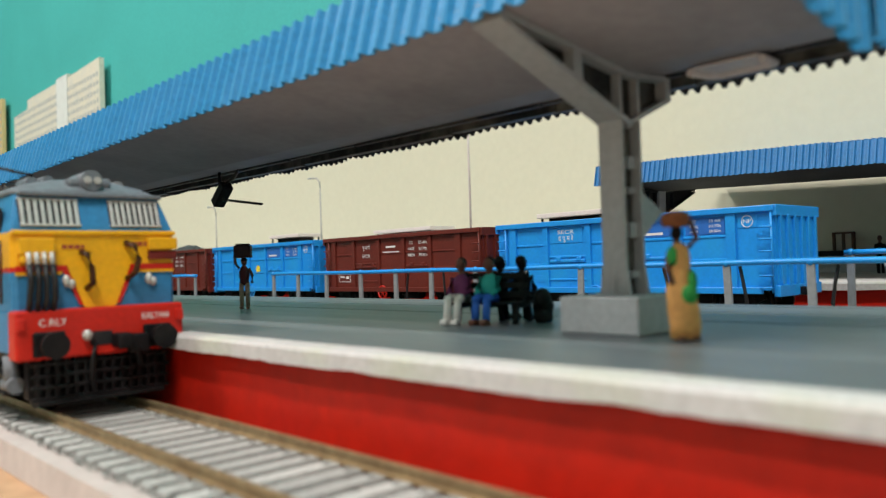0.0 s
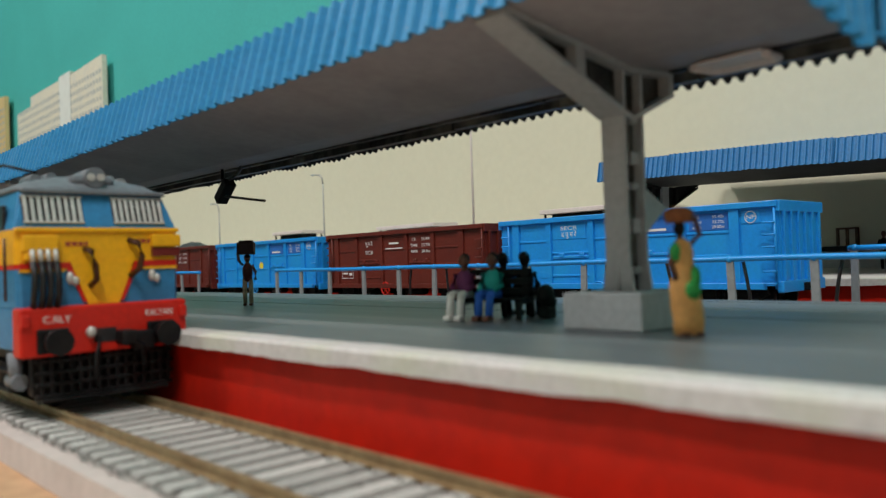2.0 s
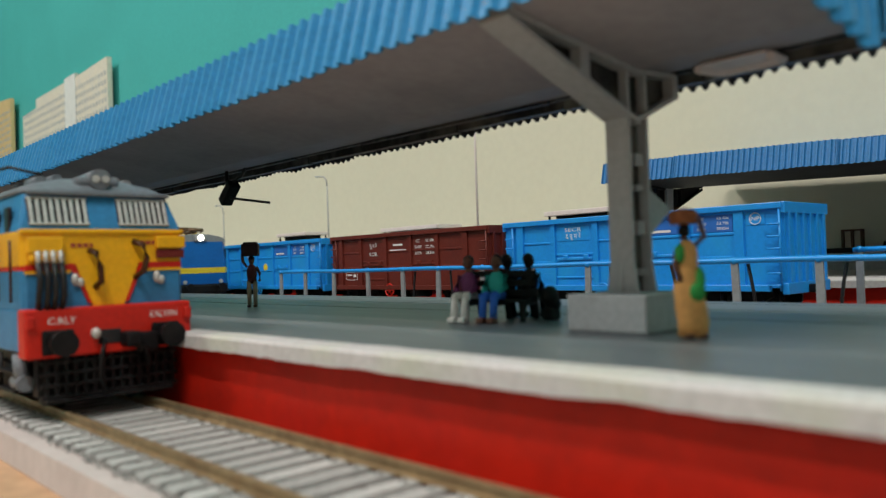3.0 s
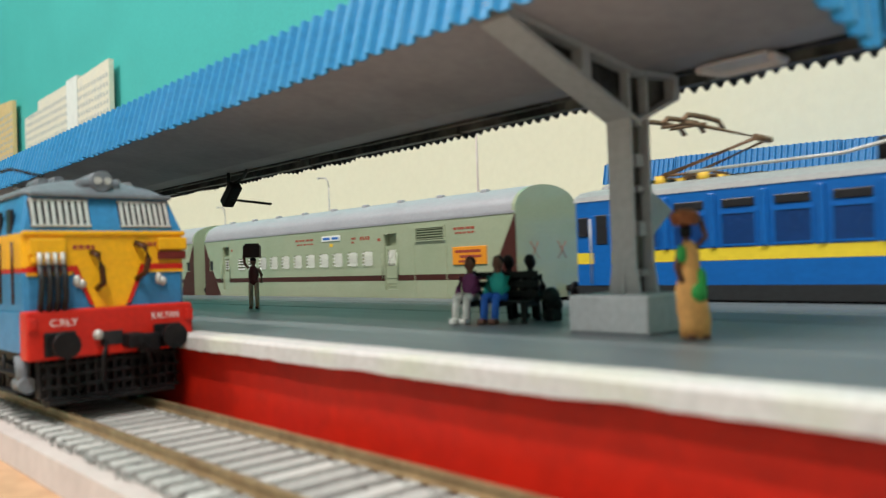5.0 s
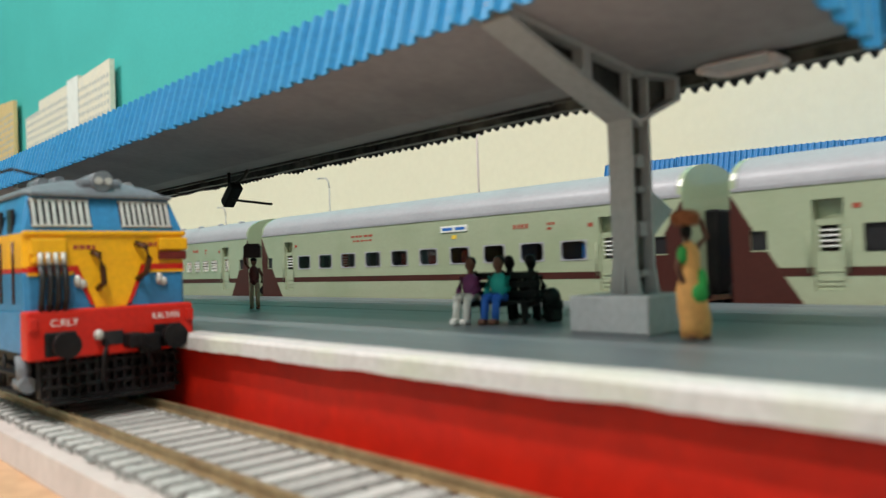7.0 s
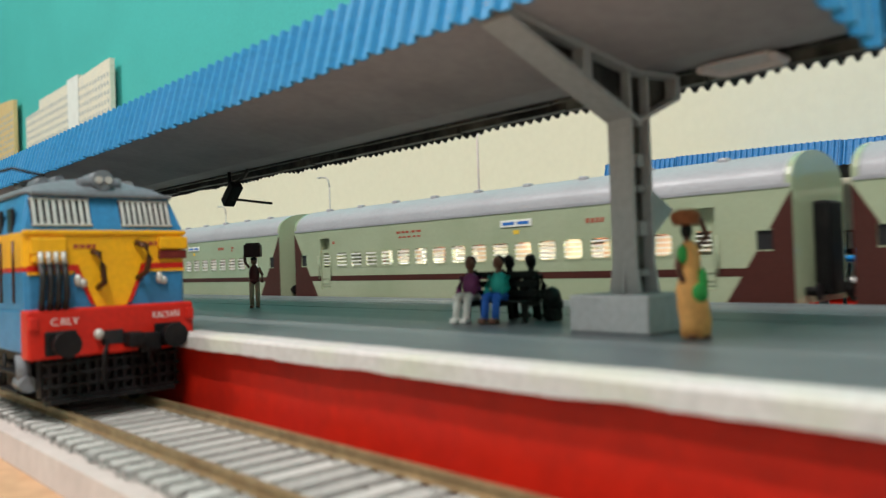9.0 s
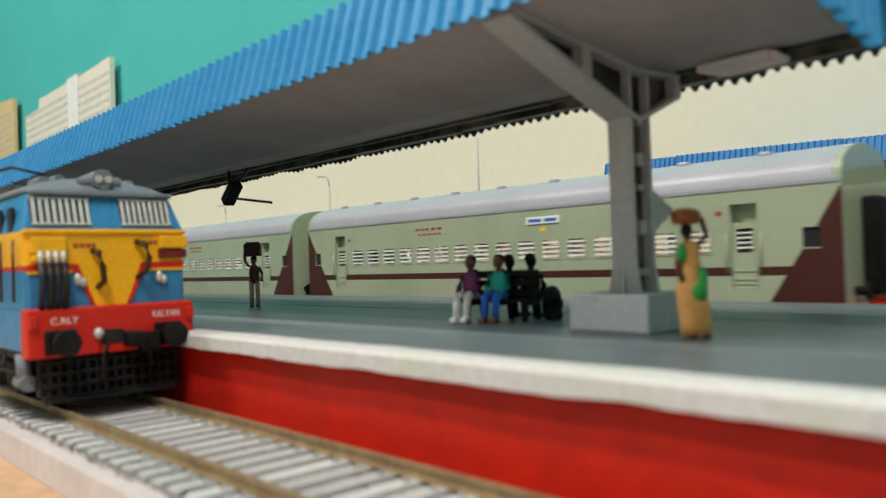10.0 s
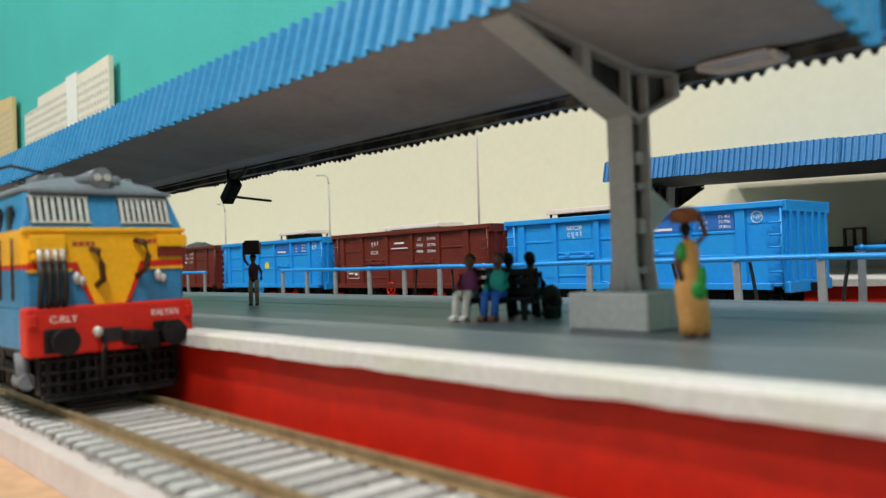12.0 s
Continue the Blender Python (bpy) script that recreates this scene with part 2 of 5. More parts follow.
def prism(bm, profile, axis, a, b, mat=0, smooth=False):
    """Sweeps a closed outline (pairs) along axis 'x' or 'y' from a to b."""
    at = (lambda p, s: (p[0], s, p[1])) if axis == "y" else (lambda p, s: (s, p[0], p[1]))
    u = [bm.verts.new(at(p, a)) for p in profile]
    w = [bm.verts.new(at(p, b)) for p in profile]
    n = len(profile)
    for i in range(n):
        f = bm.faces.new((u[i], u[(i + 1) % n], w[(i + 1) % n], w[i]))
        f.material_index, f.smooth = mat, smooth
    bm.faces.new(u[::-1]).material_index = mat
    bm.faces.new(w).material_index = mat


def part(name, bm, mats, parent=None, label="", at=(0, 0, 0)):
    """Links a bmesh, given in millimetres, as one mesh object."""
    bmesh.ops.recalc_face_normals(bm, faces=bm.faces[:])
    bm.transform(Matrix.Scale(MM, 4))
    me = bpy.data.meshes.new(name)
    bm.to_mesh(me)
    bm.free()
    for m in mats if isinstance(mats, (list, tuple)) else [mats]:
        me.materials.append(m)
    ob = new(name, me)
    ob.location = Vector(at) * MM
    ob.parent = parent
    return tagged(ob, label) if label else ob


def piece(name, mesh, parent, at):
    ob = new(name, mesh)
    ob.location, ob.parent = Vector(at) * MM, parent
    return ob


def thing(name, at, label, category, group=""):
    ob = new(name)
    ob.empty_display_size = 0.01
    ob.location = Vector(at) * MM
    return tagged(ob, label, category, group)


def lettering(text, size, m, mat, parent, width=None, name="lettering"):
    """Raised letters, size in mm, on the pose m (metres)."""
    cu = bpy.data.curves.new(name, "FONT")
    cu.body, cu.size, cu.align_x, cu.align_y, cu.extrude = text, size * MM, "CENTER", "CENTER", 0.00002
    tmp = new("tmp", cu)
    bpy.context.view_layer.update()
    me = bpy.data.meshes.new_from_object(tmp.evaluated_get(bpy.context.evaluated_depsgraph_get()))
    bpy.data.objects.remove(tmp)
    me.name = name
    me.materials.clear()
    me.materials.append(mat)
    if width and len(me.vertices):
        xs = [v.co.x for v in me.vertices]
        k = width * MM / max(1e-6, max(xs) - min(xs))
        for v in me.vertices:
            v.co.x *= k
    ob = new(name, me)
    ob.parent = parent
    ob.matrix_basis = m
    return ob


def bars(rows, mat, parent, m, name="lettering_bar"):
    """Unreadable writing: thin plain bars (x, y, w, h) in mm on the pose m."""
    bm = bmesh.new()
    for x, y, w, h in rows:
        box(bm, x - w / 2, x + w / 2, y - h / 2, y + h / 2, 0, 0.04)
    ob = part(name, bm, mat, parent)
    ob.matrix_basis = m
    return ob


def on_side(x, y, z):
    """The pose of writing on a face that looks towards -x."""
    return pose(x * MM, y * MM, z * MM, 90, 0, -90)


def face_side(s, x, y, z):
    """The pose of writing on a side that looks towards -x (s < 0) or +x."""
    return pose(x * MM, y * MM, z * MM, 90, 0, 90 * s)


def on_front(x, y, z):
    """The pose of writing on a face that looks towards -y."""
    return pose(x * MM, y * MM, z * MM, 90, 0, 0)


def structure(name, bm, mats, label=""):
    return tagged(part(name, bm, mats), label, "", "", "structure")


# ---- the room ----
def build_room():
    bm = bmesh.new()
    box(bm, 482, 602, -2500, 3600, -760, 2300)
    structure("wall_back", bm, TEAL, "teal painted room wall behind the layout")
    bm = bmesh.new()
    box(bm, -1800, 602, 3600, 3720, -760, 2300)
    structure("wall_left", bm, TEAL, "teal painted end wall of the room")
    bm = bmesh.new()
    box(bm, -1920, -1800, -2500, 3720, -760, 2300)
    structure("wall_front", bm, WHITEWALL, "plain white room wall")
    bm = bmesh.new()
    box(bm, -1920, 602, -2620, -2500, -760, 2300)
    structure("wall_right", bm, WHITEWALL, "plain white room wall")
    bm = bmesh.new()
    box(bm, -1920, 602, -2620, 3720, 2300, 2400)
    structure("ceiling", bm, WHITEWALL, "plain white room ceiling")
    bm = bmesh.new()
    box(bm, -1920, 602, -2620, 3720, -860, -760)
    structure("floor", bm, FLOORMAT, "tiled room floor")
    bm = bmesh.new()
    rounded(bm, -160, 478, -2400, 3560, -20, 0, 1.5)
    top = tagged(part("table", bm, TABLE), "stained plywood table carrying the model railway", "table")
    for x in (-120, 430):
        for y in (-2300, -700, 1000, 2600, 3500):
            bm = bmesh.new()
            box(bm, x - 25, x + 25, y - 25, y + 25, -760, -20)
            part("leg", bm, TABLE, top)
    # cream board that stands behind the layout
    bm = bmesh.new()
    box(bm, 452, 456, -2400, 3560, 0, 196)
    structure("backdrop", bm, CREAM, "plain cream painted backdrop board")


build_room()


# ---- tracks ----
def ballast_mesh(bm, x0, x1, y0, y1, z, step=3.2):
    """A low uneven bed of stones with bevelled shoulders."""
    nx = max(3, int((x1 - x0) / step))
    ny = int((y1 - y0) / step)
    grid = []
    for j in range(ny + 1):
        row = []
        for i in range(nx + 1):
            x, y = x0 + (x1 - x0) * i / nx, y0 + (y1 - y0) * j / ny
            e = 1.4 if i in (0, nx) else 0
            row.append(bm.verts.new((x + noise.noise((x * 0.7, y * 0.7, 3)) * 0.5, y, z - e + noise.noise((x * 0.9, y * 0.9, 0)) * 0.45)))
        grid.append(row)
    for a, b in zip(grid, grid[1:]):
        for i in range(nx):
            bm.faces.new((a[i], a[i + 1], b[i + 1], b[i]))


def stones(bm, x0, x1, y0, y1, z, count, seed):
    rnd = random.Random(seed)
    for _ in range(count):
        x, y, s = rnd.uniform(x0, x1), rnd.uniform(y0, y1), rnd.uniform(0.35, 0.75)
        b2 = [Vector((x + rnd.uniform(-s, s), y + rnd.uniform(-s, s), z + rnd.uniform(-0.2, s))) for _ in range(4)]
        v = [bm.verts.new(p) for p in b2]
        for q in ((0, 1, 2), (0, 2, 3), (0, 3, 1), (1, 3, 2)):
            bm.faces.new([v[i] for i in q])


def railway_track(xc, ztop, near, y0, y1, label, sleepers):
    base = thing("railway_track", (xc, 0, 0), label, "track")
    zs = ztop - (1.9 if near else 2.5)
    k = (ztop - zs) / 2.5
    bm = bmesh.new()
    prism(bm, [(-18, 0.1), (-15, zs - 0.6), (15, zs - 0.6), (18, 0.1)] if not near else [(-19.2, 0.1), (-18.6, zs - 1.0), (11, zs - 1.0), (11.1, 0.1)], "y", y0, y1)
    part("roadbed", bm, ROADBED, base, "white-edged raised roadbed")
    bm = bmesh.new()
    ballast_mesh(bm, -16.6 if near else -15, 10.9 if near else 15, max(y0, -60), min(y1, 620), zs - 0.55)
    if near:
        stones(bm, -16.2, -8.8, 60, 320, zs - 0.5, 3200, 5)
        stones(bm, -8, 8, 60, 320, zs - 0.6, 1500, 6)
    tagged(part("ballast", bm, BALLAST, base, "loose grey stone ballast"), kind="stuff")
    for s in (-1, 1):
        bm = bmesh.new()
        c = 9.2 if near and s > 0 else s * 8.6
        prism(bm, [(c - 1.1 * k, zs), (c - 1.1 * k, zs + 0.35 * k), (c - 0.25, zs + 0.6 * k), (c - 0.25, zs + 1.8 * k), (c - 0.5, zs + 2.0 * k), (c - 0.4, ztop), (c + 0.4, ztop), (c + 0.5, zs + 2.0 * k), (c + 0.25, zs + 1.8 * k), (c + 0.25, zs + 0.6 * k), (c + 1.1 * k, zs + 0.35 * k), (c + 1.1 * k, zs)], "y", y0, y1)
        part("rail", bm, RAIL, base)
    bm = bmesh.new()
    prism(bm, [(-15, zs - 1.2), (-15, zs - 0.12), (-14.4, zs + 0.1), (14.4 if not near else 10.8, zs + 0.1), (15 if not near else 11, zs - 0.12), (15 if not near else 11, zs - 1.2)], "x", -1.45, 1.45)
    for v in bm.verts:
        v.co = Vector((v.co.y, v.co.x, v.co.z))
    first = part("sleeper", bm, SLEEPER, base, at=(0, sleepers[0], 0))
    clip = bmesh.new()
    for c in (-10.2, -7, 7, 10.2):
        rounded(clip, c - 0.5, c + 0.5, -0.6, 0.6, zs, zs + 0.45, 0.15)
    fast = part("rail_clip", clip, BALLAST, base, at=(0, sleepers[0], 0))
    for n in range(1, int((sleepers[1] - sleepers[0]) / 5.2)):
        piece("sleeper", first.data, base, (0, sleepers[0] + n * 5.2, 0))
        piece("rail_clip", fast.data, base, (0, sleepers[0] + n * 5.2, 0))


railway_track(56.8, 7.75, True, -2300, 3500, "brass-railed model track with pale sleepers in grey ballast", (20, 370))
railway_track(213, 13.0, False, -2300, 3500, "model track between the platforms with pale sleepers", (-20, 330))
railway_track(267.5, 13.3, False, -2300, 3500, "goods siding model track with pale sleepers", (0, 350))


# ---- platforms ----
def platform(name, x0, x1, z, lip, wall_mat, top_mat, label, y0=-2300, y1=3500):
    bm = bmesh.new()
    box(bm, x0 + 2.2, x1 - 0.6, y0, y1, 0.2, z - 0.5)
    for f in bm.faces:
        f.material_index = 1
    # top slab
    prism(bm, [(x0 + lip, z - 0.7), (x0 + lip, z), (x1 - 0.4, z), (x1, z - 0.3), (x1, z - 0.8)], "y", y0, y1, 0)
    # white edge, hand cut, slightly wavy
    ys = [y0] + [i * 3.0 - 60 for i in range(240)] + [y1]
    rings = []
    for y in ys:
        w = noise.noise((y * 0.05, 1.5, 0)) * 0.25
        h = noise.noise((y * 0.09, 7.5, 0)) * 0.25 + noise.noise((y * 0.31, 3.5, 0)) * 0.22
        rings.append([bm.verts.new(p) for p in ((x0 + w, y, z - 2.9 + h), (x0 + w, y, z - 0.5), (x0 + 0.5 + w, y, z + 0.06), (x0 + lip + h * 2, y, z + 0.05), (x0 + lip + h * 2, y, z - 2.4), (x0 + 2.2, y, z - 2.7 + h))])
    for u, w in zip(rings, rings[1:]):
        for i in range(6):
            bm.faces.new((u[i], u[(i + 1) % 6], w[(i + 1) % 6], w[i])).material_index = 2
    bm.faces.new(rings[0]).material_index = 2
    bm.faces.new(rings[-1]).material_index = 2
    return structure(name, bm, [top_mat, wall_mat, PLATEDGE], label)


platform("platform_near", 69.5, 192, 21.2, 5.8, PLATRED, PLAT, "grey painted platform with white edge and red wall")
for xx, ww in ((141, 0.5), (163, 0.7), (184, 0.6)):
    bm = bmesh.new()
    prism(bm, [(xx - ww, 21.15), (xx - ww * 0.7, 21.32), (xx + ww * 0.7, 21.32), (xx + ww, 21.15)], "y", -2300, 3500)
    structure("trim", bm, PLAT, "raised painted seam along the platform")
platform("platform_far", 306, 452, 22.4, 14, PLATRED, PALEGREY, "pale far platform with a red wall")


# ---- platform canopies ----
def corrugated(bm, along0, along1, rows, pitch, amp, mat=0, thick=0.35, axis="y", jag=0.0):
    """A corrugated sheet; rows are (x, z) points down the sheet, waves run along the axis."""
    shape = ((0.0, -1.0), (0.16, -1.0), (0.27, 0.75), (0.45, 1.0), (0.63, 1.0), (0.81, 0.75), (0.92, -1.0))
    waves = max(1, int(round(abs(along1 - along0) / pitch)))
    n = waves * len(shape)
    a, b = Vector((rows[0][0], 0, rows[0][1])), Vector((rows[-1][0], 0, rows[-1][1]))
    nrm = Vector((b.z - a.z, 0, a.x - b.x)).normalized()
    layers = []
    for side in (0, 1):
        grid = []
        for i in range(n + 1):
            u, h = shape[i % len(shape)]
            s = along0 + (along1 - along0) * (i // len(shape) + u) / waves
            w = -amp * h + side * thick
            drop = jag * noise.noise((s * 0.16, rows[0][0], 2.0))
            row = []
            for k, (x, z) in enumerate(rows):
                zz = z + (drop if k == len(rows) - 1 else 0)
                p = Vector((x, 0, zz)) + nrm * w
                row.append(bm.verts.new((p.x, s, p.z) if axis == "y" else (s, p.x, p.z)))
            grid.append(row)
        for u, v in zip(grid, grid[1:]):
            for k in range(len(rows) - 1):
                f = bm.faces.new((u[k], u[k + 1], v[k + 1], v[k]))
                f.material_index, f.smooth = mat, False
        layers.append(grid)
    f0, f1 = layers
    for i in range(n):
        for k in (0, len(rows) - 1):
            bm.faces.new((f0[i][k], f0[i + 1][k], f1[i + 1][k], f1[i][k])).material_index = mat


def arm(c, name, x0, yp, z0, x1, z1, d0=11.5, d1=1.6, t=2.2, mat=STEEL, stiff=((0.16, 0.6), (0.36, 0.6))):
    """A tapering steel arm in the xz plane from the post to the roof edge: web, two flanges, stiffeners."""
    bm = bmesh.new()
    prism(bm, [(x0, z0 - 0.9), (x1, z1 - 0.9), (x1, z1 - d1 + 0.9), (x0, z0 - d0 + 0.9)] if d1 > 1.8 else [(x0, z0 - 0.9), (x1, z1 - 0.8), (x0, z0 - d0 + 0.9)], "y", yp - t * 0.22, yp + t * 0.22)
    # a grey arm gets a near-black web, its recess shade put in
    web = part(name, bm, BLACKISH if mat is STEEL else mat, c, "roof arm web with recess shade in its colour" if mat is STEEL else "")
    for a, b in ((0.0, 0.0), (d0 - 0.9, d1 - 0.9)):
        bm = bmesh.new()
        prism(bm, [(x0, z0 - a), (x1, z1 - b), (x1, z1 - b - 0.9), (x0, z0 - a - 0.9)], "y", yp - t, yp + t)
        part("flange", bm, mat, web)
    for k, half in stiff:
        x, z = x0 + (x1 - x0) * k, z0 + (z1 - z0) * k
        bm = bmesh.new()
        box(bm, x - half, x + half, yp - t * 0.96, yp + t * 0.96, z + 0.5 - (d0 + (d1 - d0) * k), z - 0.8)
        part("stiffener", bm, mat, web)


def platform_canopy():
    xf, xb, xv = 82.0, 138.0, 116.0
    zf, zv, zb = 71.2, 66.6, 68.4
    y0, y1 = 34.0, 900.0
    c = thing("platform_canopy", (0, 0, 0), "platform canopy of blue corrugated sheets on grey posts", "canopy")
    # underside
    bm = bmesh.new()
    prism(bm, [(xf + 0.6, zf), (xv, zv), (xb - 0.4, zb), (xb - 0.4, zb + 0.8), (xv, zv + 0.9), (xf + 0.6, zf + 0.9)], "y", y0, y1)
    part("ceiling_sheet", bm, SOFFIT, c, "dark grey painted underside")
    # front fascia in overlapping sheets
    sheets = [(y0, 96), (96, 190), (190, 300), (300, 430), (430, 600), (600, y1)]
    for a, b in ((y0, 96), (96, 600), (600, y1)):
        bm = bmesh.new()
        d = 0.06 if a == 96 else 0
        corrugated(bm, a, b, [(xf + 3.2 - d, 82.6), (xf - 0.2 - d, zf - 1.2)], 4.1, 0.6, jag=0.5)
        part("fascia_sheet", bm, ROOFBLUE, c, "blue corrugated fascia sheet")
    # roof over it, falling to the back edge
    for i, (a, b) in enumerate(sheets):
        bm = bmesh.new()
        d = 0.2 * (i % 2)
        corrugated(bm, a - 0.8, b, [(xf + 3.4, 82.2 + d), (xv, 77 + d), (xb + 1.0, zb + 3.0 + d)], 4.1, 0.6)
        part("roof_sheet", bm, ROOFBLUE, c, "blue corrugated roof sheet")
    # eaves along the back edge, their unlit underside put in the colour
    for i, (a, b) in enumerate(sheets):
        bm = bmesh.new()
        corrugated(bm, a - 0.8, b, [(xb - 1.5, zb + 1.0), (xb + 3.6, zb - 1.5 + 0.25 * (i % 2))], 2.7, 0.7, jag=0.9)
        part("eaves_sheet", bm, SHADEBLACK, c, "sheet edge coloured as its unlit underside")
    # end fascia
    bm = bmesh.new()
    corrugated(bm, xf, xv - 12.5, [(y0 - 1.0, 76), (y0 - 1.4, 66)], 4.1, 0.75, axis="x")
    for v in bm.verts:
        v.co.z -= (v.co.x - xf) * 0.17 + 4.0
    part("end_sheet", bm, ROOFBLUE, c, "blue corrugated end sheet")
    bm = bmesh.new()
    corrugated(bm, xv - 11.5, xb, [(y0 - 1.4, 77), (y0 - 1.8, 60.5)], 4.1, 0.75, axis="x")
    part("end_sheet", bm, ROOFBLUE, c, "blue corrugated end sheet")
    # purlins along the back edge, near-black with paler blotches
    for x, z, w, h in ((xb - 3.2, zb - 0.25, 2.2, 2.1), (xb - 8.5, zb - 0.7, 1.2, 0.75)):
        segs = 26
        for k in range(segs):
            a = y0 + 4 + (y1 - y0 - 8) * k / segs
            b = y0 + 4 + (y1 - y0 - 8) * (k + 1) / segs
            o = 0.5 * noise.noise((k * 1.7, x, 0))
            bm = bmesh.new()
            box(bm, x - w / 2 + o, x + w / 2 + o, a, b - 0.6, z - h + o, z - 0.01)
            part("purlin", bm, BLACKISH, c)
    # posts
    for k, yp in enumerate((77.0, 334.0, 591.0, 848.0)):
        bm = bmesh.new()
        rounded(bm, 108.8, 122.4, yp - 8, yp + 8, 21.2, 27.6, 0.35)
        part("plinth", bm, CONCRETE, c, "grey block plinth")
        px = 116.6
        # web coloured near-black for the shade between the flanges
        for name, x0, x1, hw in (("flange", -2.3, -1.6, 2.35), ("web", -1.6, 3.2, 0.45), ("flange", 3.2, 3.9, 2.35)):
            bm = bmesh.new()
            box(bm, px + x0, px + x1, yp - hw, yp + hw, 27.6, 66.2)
            part(name, bm, STEEL if name == "flange" else BLACKISH, c, "grey painted steel post flange" if name == "flange" else "post web with recess shade in its colour")
        for s in (-1, 1):
            for w in (-2.0, 3.5):
                bm = bmesh.new()
                prism(bm, [(yp + s * 2.35, 27.6), (yp + s * 3.2, 27.6), (yp + s * 2.35, 33.0)], "x", px + w - 0.3, px + w + 0.3)
                part("gusset", bm, STEEL, c)
            bm = bmesh.new()
            prism(bm, [(px + 0.8 + s * 3.1, 27.6), (px + 0.8 + s * 4.0, 27.6), (px + 0.8 + s * 3.1, 33.0)], "y", yp - 0.3, yp + 0.3)
            part("gusset", bm, STEEL, c)
        for zk, hk in ((30.5, 1.2), (37.6, 2.6), (45.4, 1.0), (49.8, 2.2), (57.0, 1.4)):
            bm = bmesh.new()
            box(bm, px + 0.9, px + 3.2, yp - 1.5, yp - 0.5, zk, zk + hk)
            part("batten", bm, STEEL, c)
        for name, x1, z1 in (("front_arm", xf + 1.6, zf - 0.3), ("back_arm", 130.4, zv + 0.9)):
            arm(c, name, px, yp, zv - 0.1, x1, z1, d0=9.4, d1=1.6 if name == "front_arm" else 4.6, t=2.9, stiff=((0.44, 1.2),) if name == "front_arm" else ((0.94, 0.9),))
        bm = bmesh.new()
        prism(bm, [(px + 3.3, 48.5), (px + 15.5, 42.6), (px + 3.3, 34.2)], "y", yp + 0.6, yp + 1.2)
        part("side_plate", bm, CONCRETE, c, "pale triangular plate on the post")
    # pale conduit under the back wing
    bm = bmesh.new()
    rod(bm, [(125.5, 67.5, 66.2), (131.5, 67.0, 66.4), (132.6, 65.5, 66.4), (132.6, 56.5, 66.4), (131.4, 55.0, 66.3), (125.5, 54.6, 66.0)], 0.75, 8)
    rounded(bm, 125.2, 132.2, 55.2, 67.0, 66.5, 67.1, 0.2)
    part("conduit", bm, PALECONDUIT, c, "pale looped conduit")
    return c


platform_canopy()


def hanging_sign_box():
    h = thing("hanging_signal_box", (126.2, 240, 1.6), "black box with a thin arm hung under the canopy", "signal box")
    bm = bmesh.new()
    rod(bm, [(0, 1.6, 66.6), (0, 1.6, 58.5)], 0.55)
    part("hanger", bm, BLACK, h)
    bm = bmesh.new()
    rounded(bm, -2.0, 2.0, -4.6, 4.6, -1.7, 1.7, 0.4)
    ob = part("housing", bm, BLACK, h)
    ob.matrix_basis = pose(0, 0, 0.0582, -40, 0, 0)
    bm = bmesh.new()
    rod(bm, [(-1, -2, 56.3), (4, -19, 53.6)], 0.42)
    part("arm", bm, BLACK, h)
    bm = bmesh.new()
    rod(bm, [(0, -3, 62), (0.6, -7, 63.2), (1, -9, 65.0), (1, -9.2, 67)], 0.6)
    part("bracket", bm, BLACKISH, h)


hanging_sign_box()


def far_canopy():
    pivot = 197.0
    c = thing("far_canopy", (0, pivot, 0), "second blue corrugated canopy over the far platform", "canopy")
    c.rotation_euler[0] = radians(1.65)
    x0, x1, ya, yb = 318.0, 446.0, -300.0 - pivot, 222.0 - pivot
    # underside coloured near-black for the shade below the roof
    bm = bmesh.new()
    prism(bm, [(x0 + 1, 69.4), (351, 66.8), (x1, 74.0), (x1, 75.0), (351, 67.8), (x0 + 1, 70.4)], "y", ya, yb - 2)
    part("ceiling_sheet", bm, SHADEBLACK, c, "underside with its shade put in the colour")
    cuts = [ya, -250, -150, -80, -10, yb]
    for i, (a, b) in enumerate(zip(cuts, cuts[1:])):
        d = 0.5 * (i % 2)
        bm = bmesh.new()
        corrugated(bm, a - 1, b + (0 if i < 4 else 4), [(x0 + 2 - d, 78.8 + d), (x0 - d, 69.2)], 2.5, 0.45, jag=0.5)
        part("fascia_sheet", bm, FARBLUE, c, "blue corrugated fascia sheet")
        bm = bmesh.new()
        corrugated(bm, a - 1, b + (0 if i < 4 else 4), [(x0 + 2, 78.8), (351, 77), (x1 + 3, 76.5)], 2.5, 0.45)
        part("roof_sheet", bm, FARBLUE, c, "blue corrugated roof sheet")
    for yp in (211.0 - pivot, 63.0 - pivot, -97.0 - pivot):
        bm = bmesh.new()
        box(bm, 348, 354, yp - 3, yp + 3, 21.8 - yp * 0.0285, 66.9)
        part("post", bm, STEEL, c)
        # arms carry the underside's shade colour, the posts stay grey
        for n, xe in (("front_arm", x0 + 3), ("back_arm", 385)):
            arm(c, n, 351, yp, 66.6, xe, 69 if xe < 340 else 69.4, 13, 2, 2.4, SHADEBLACK)


far_canopy()


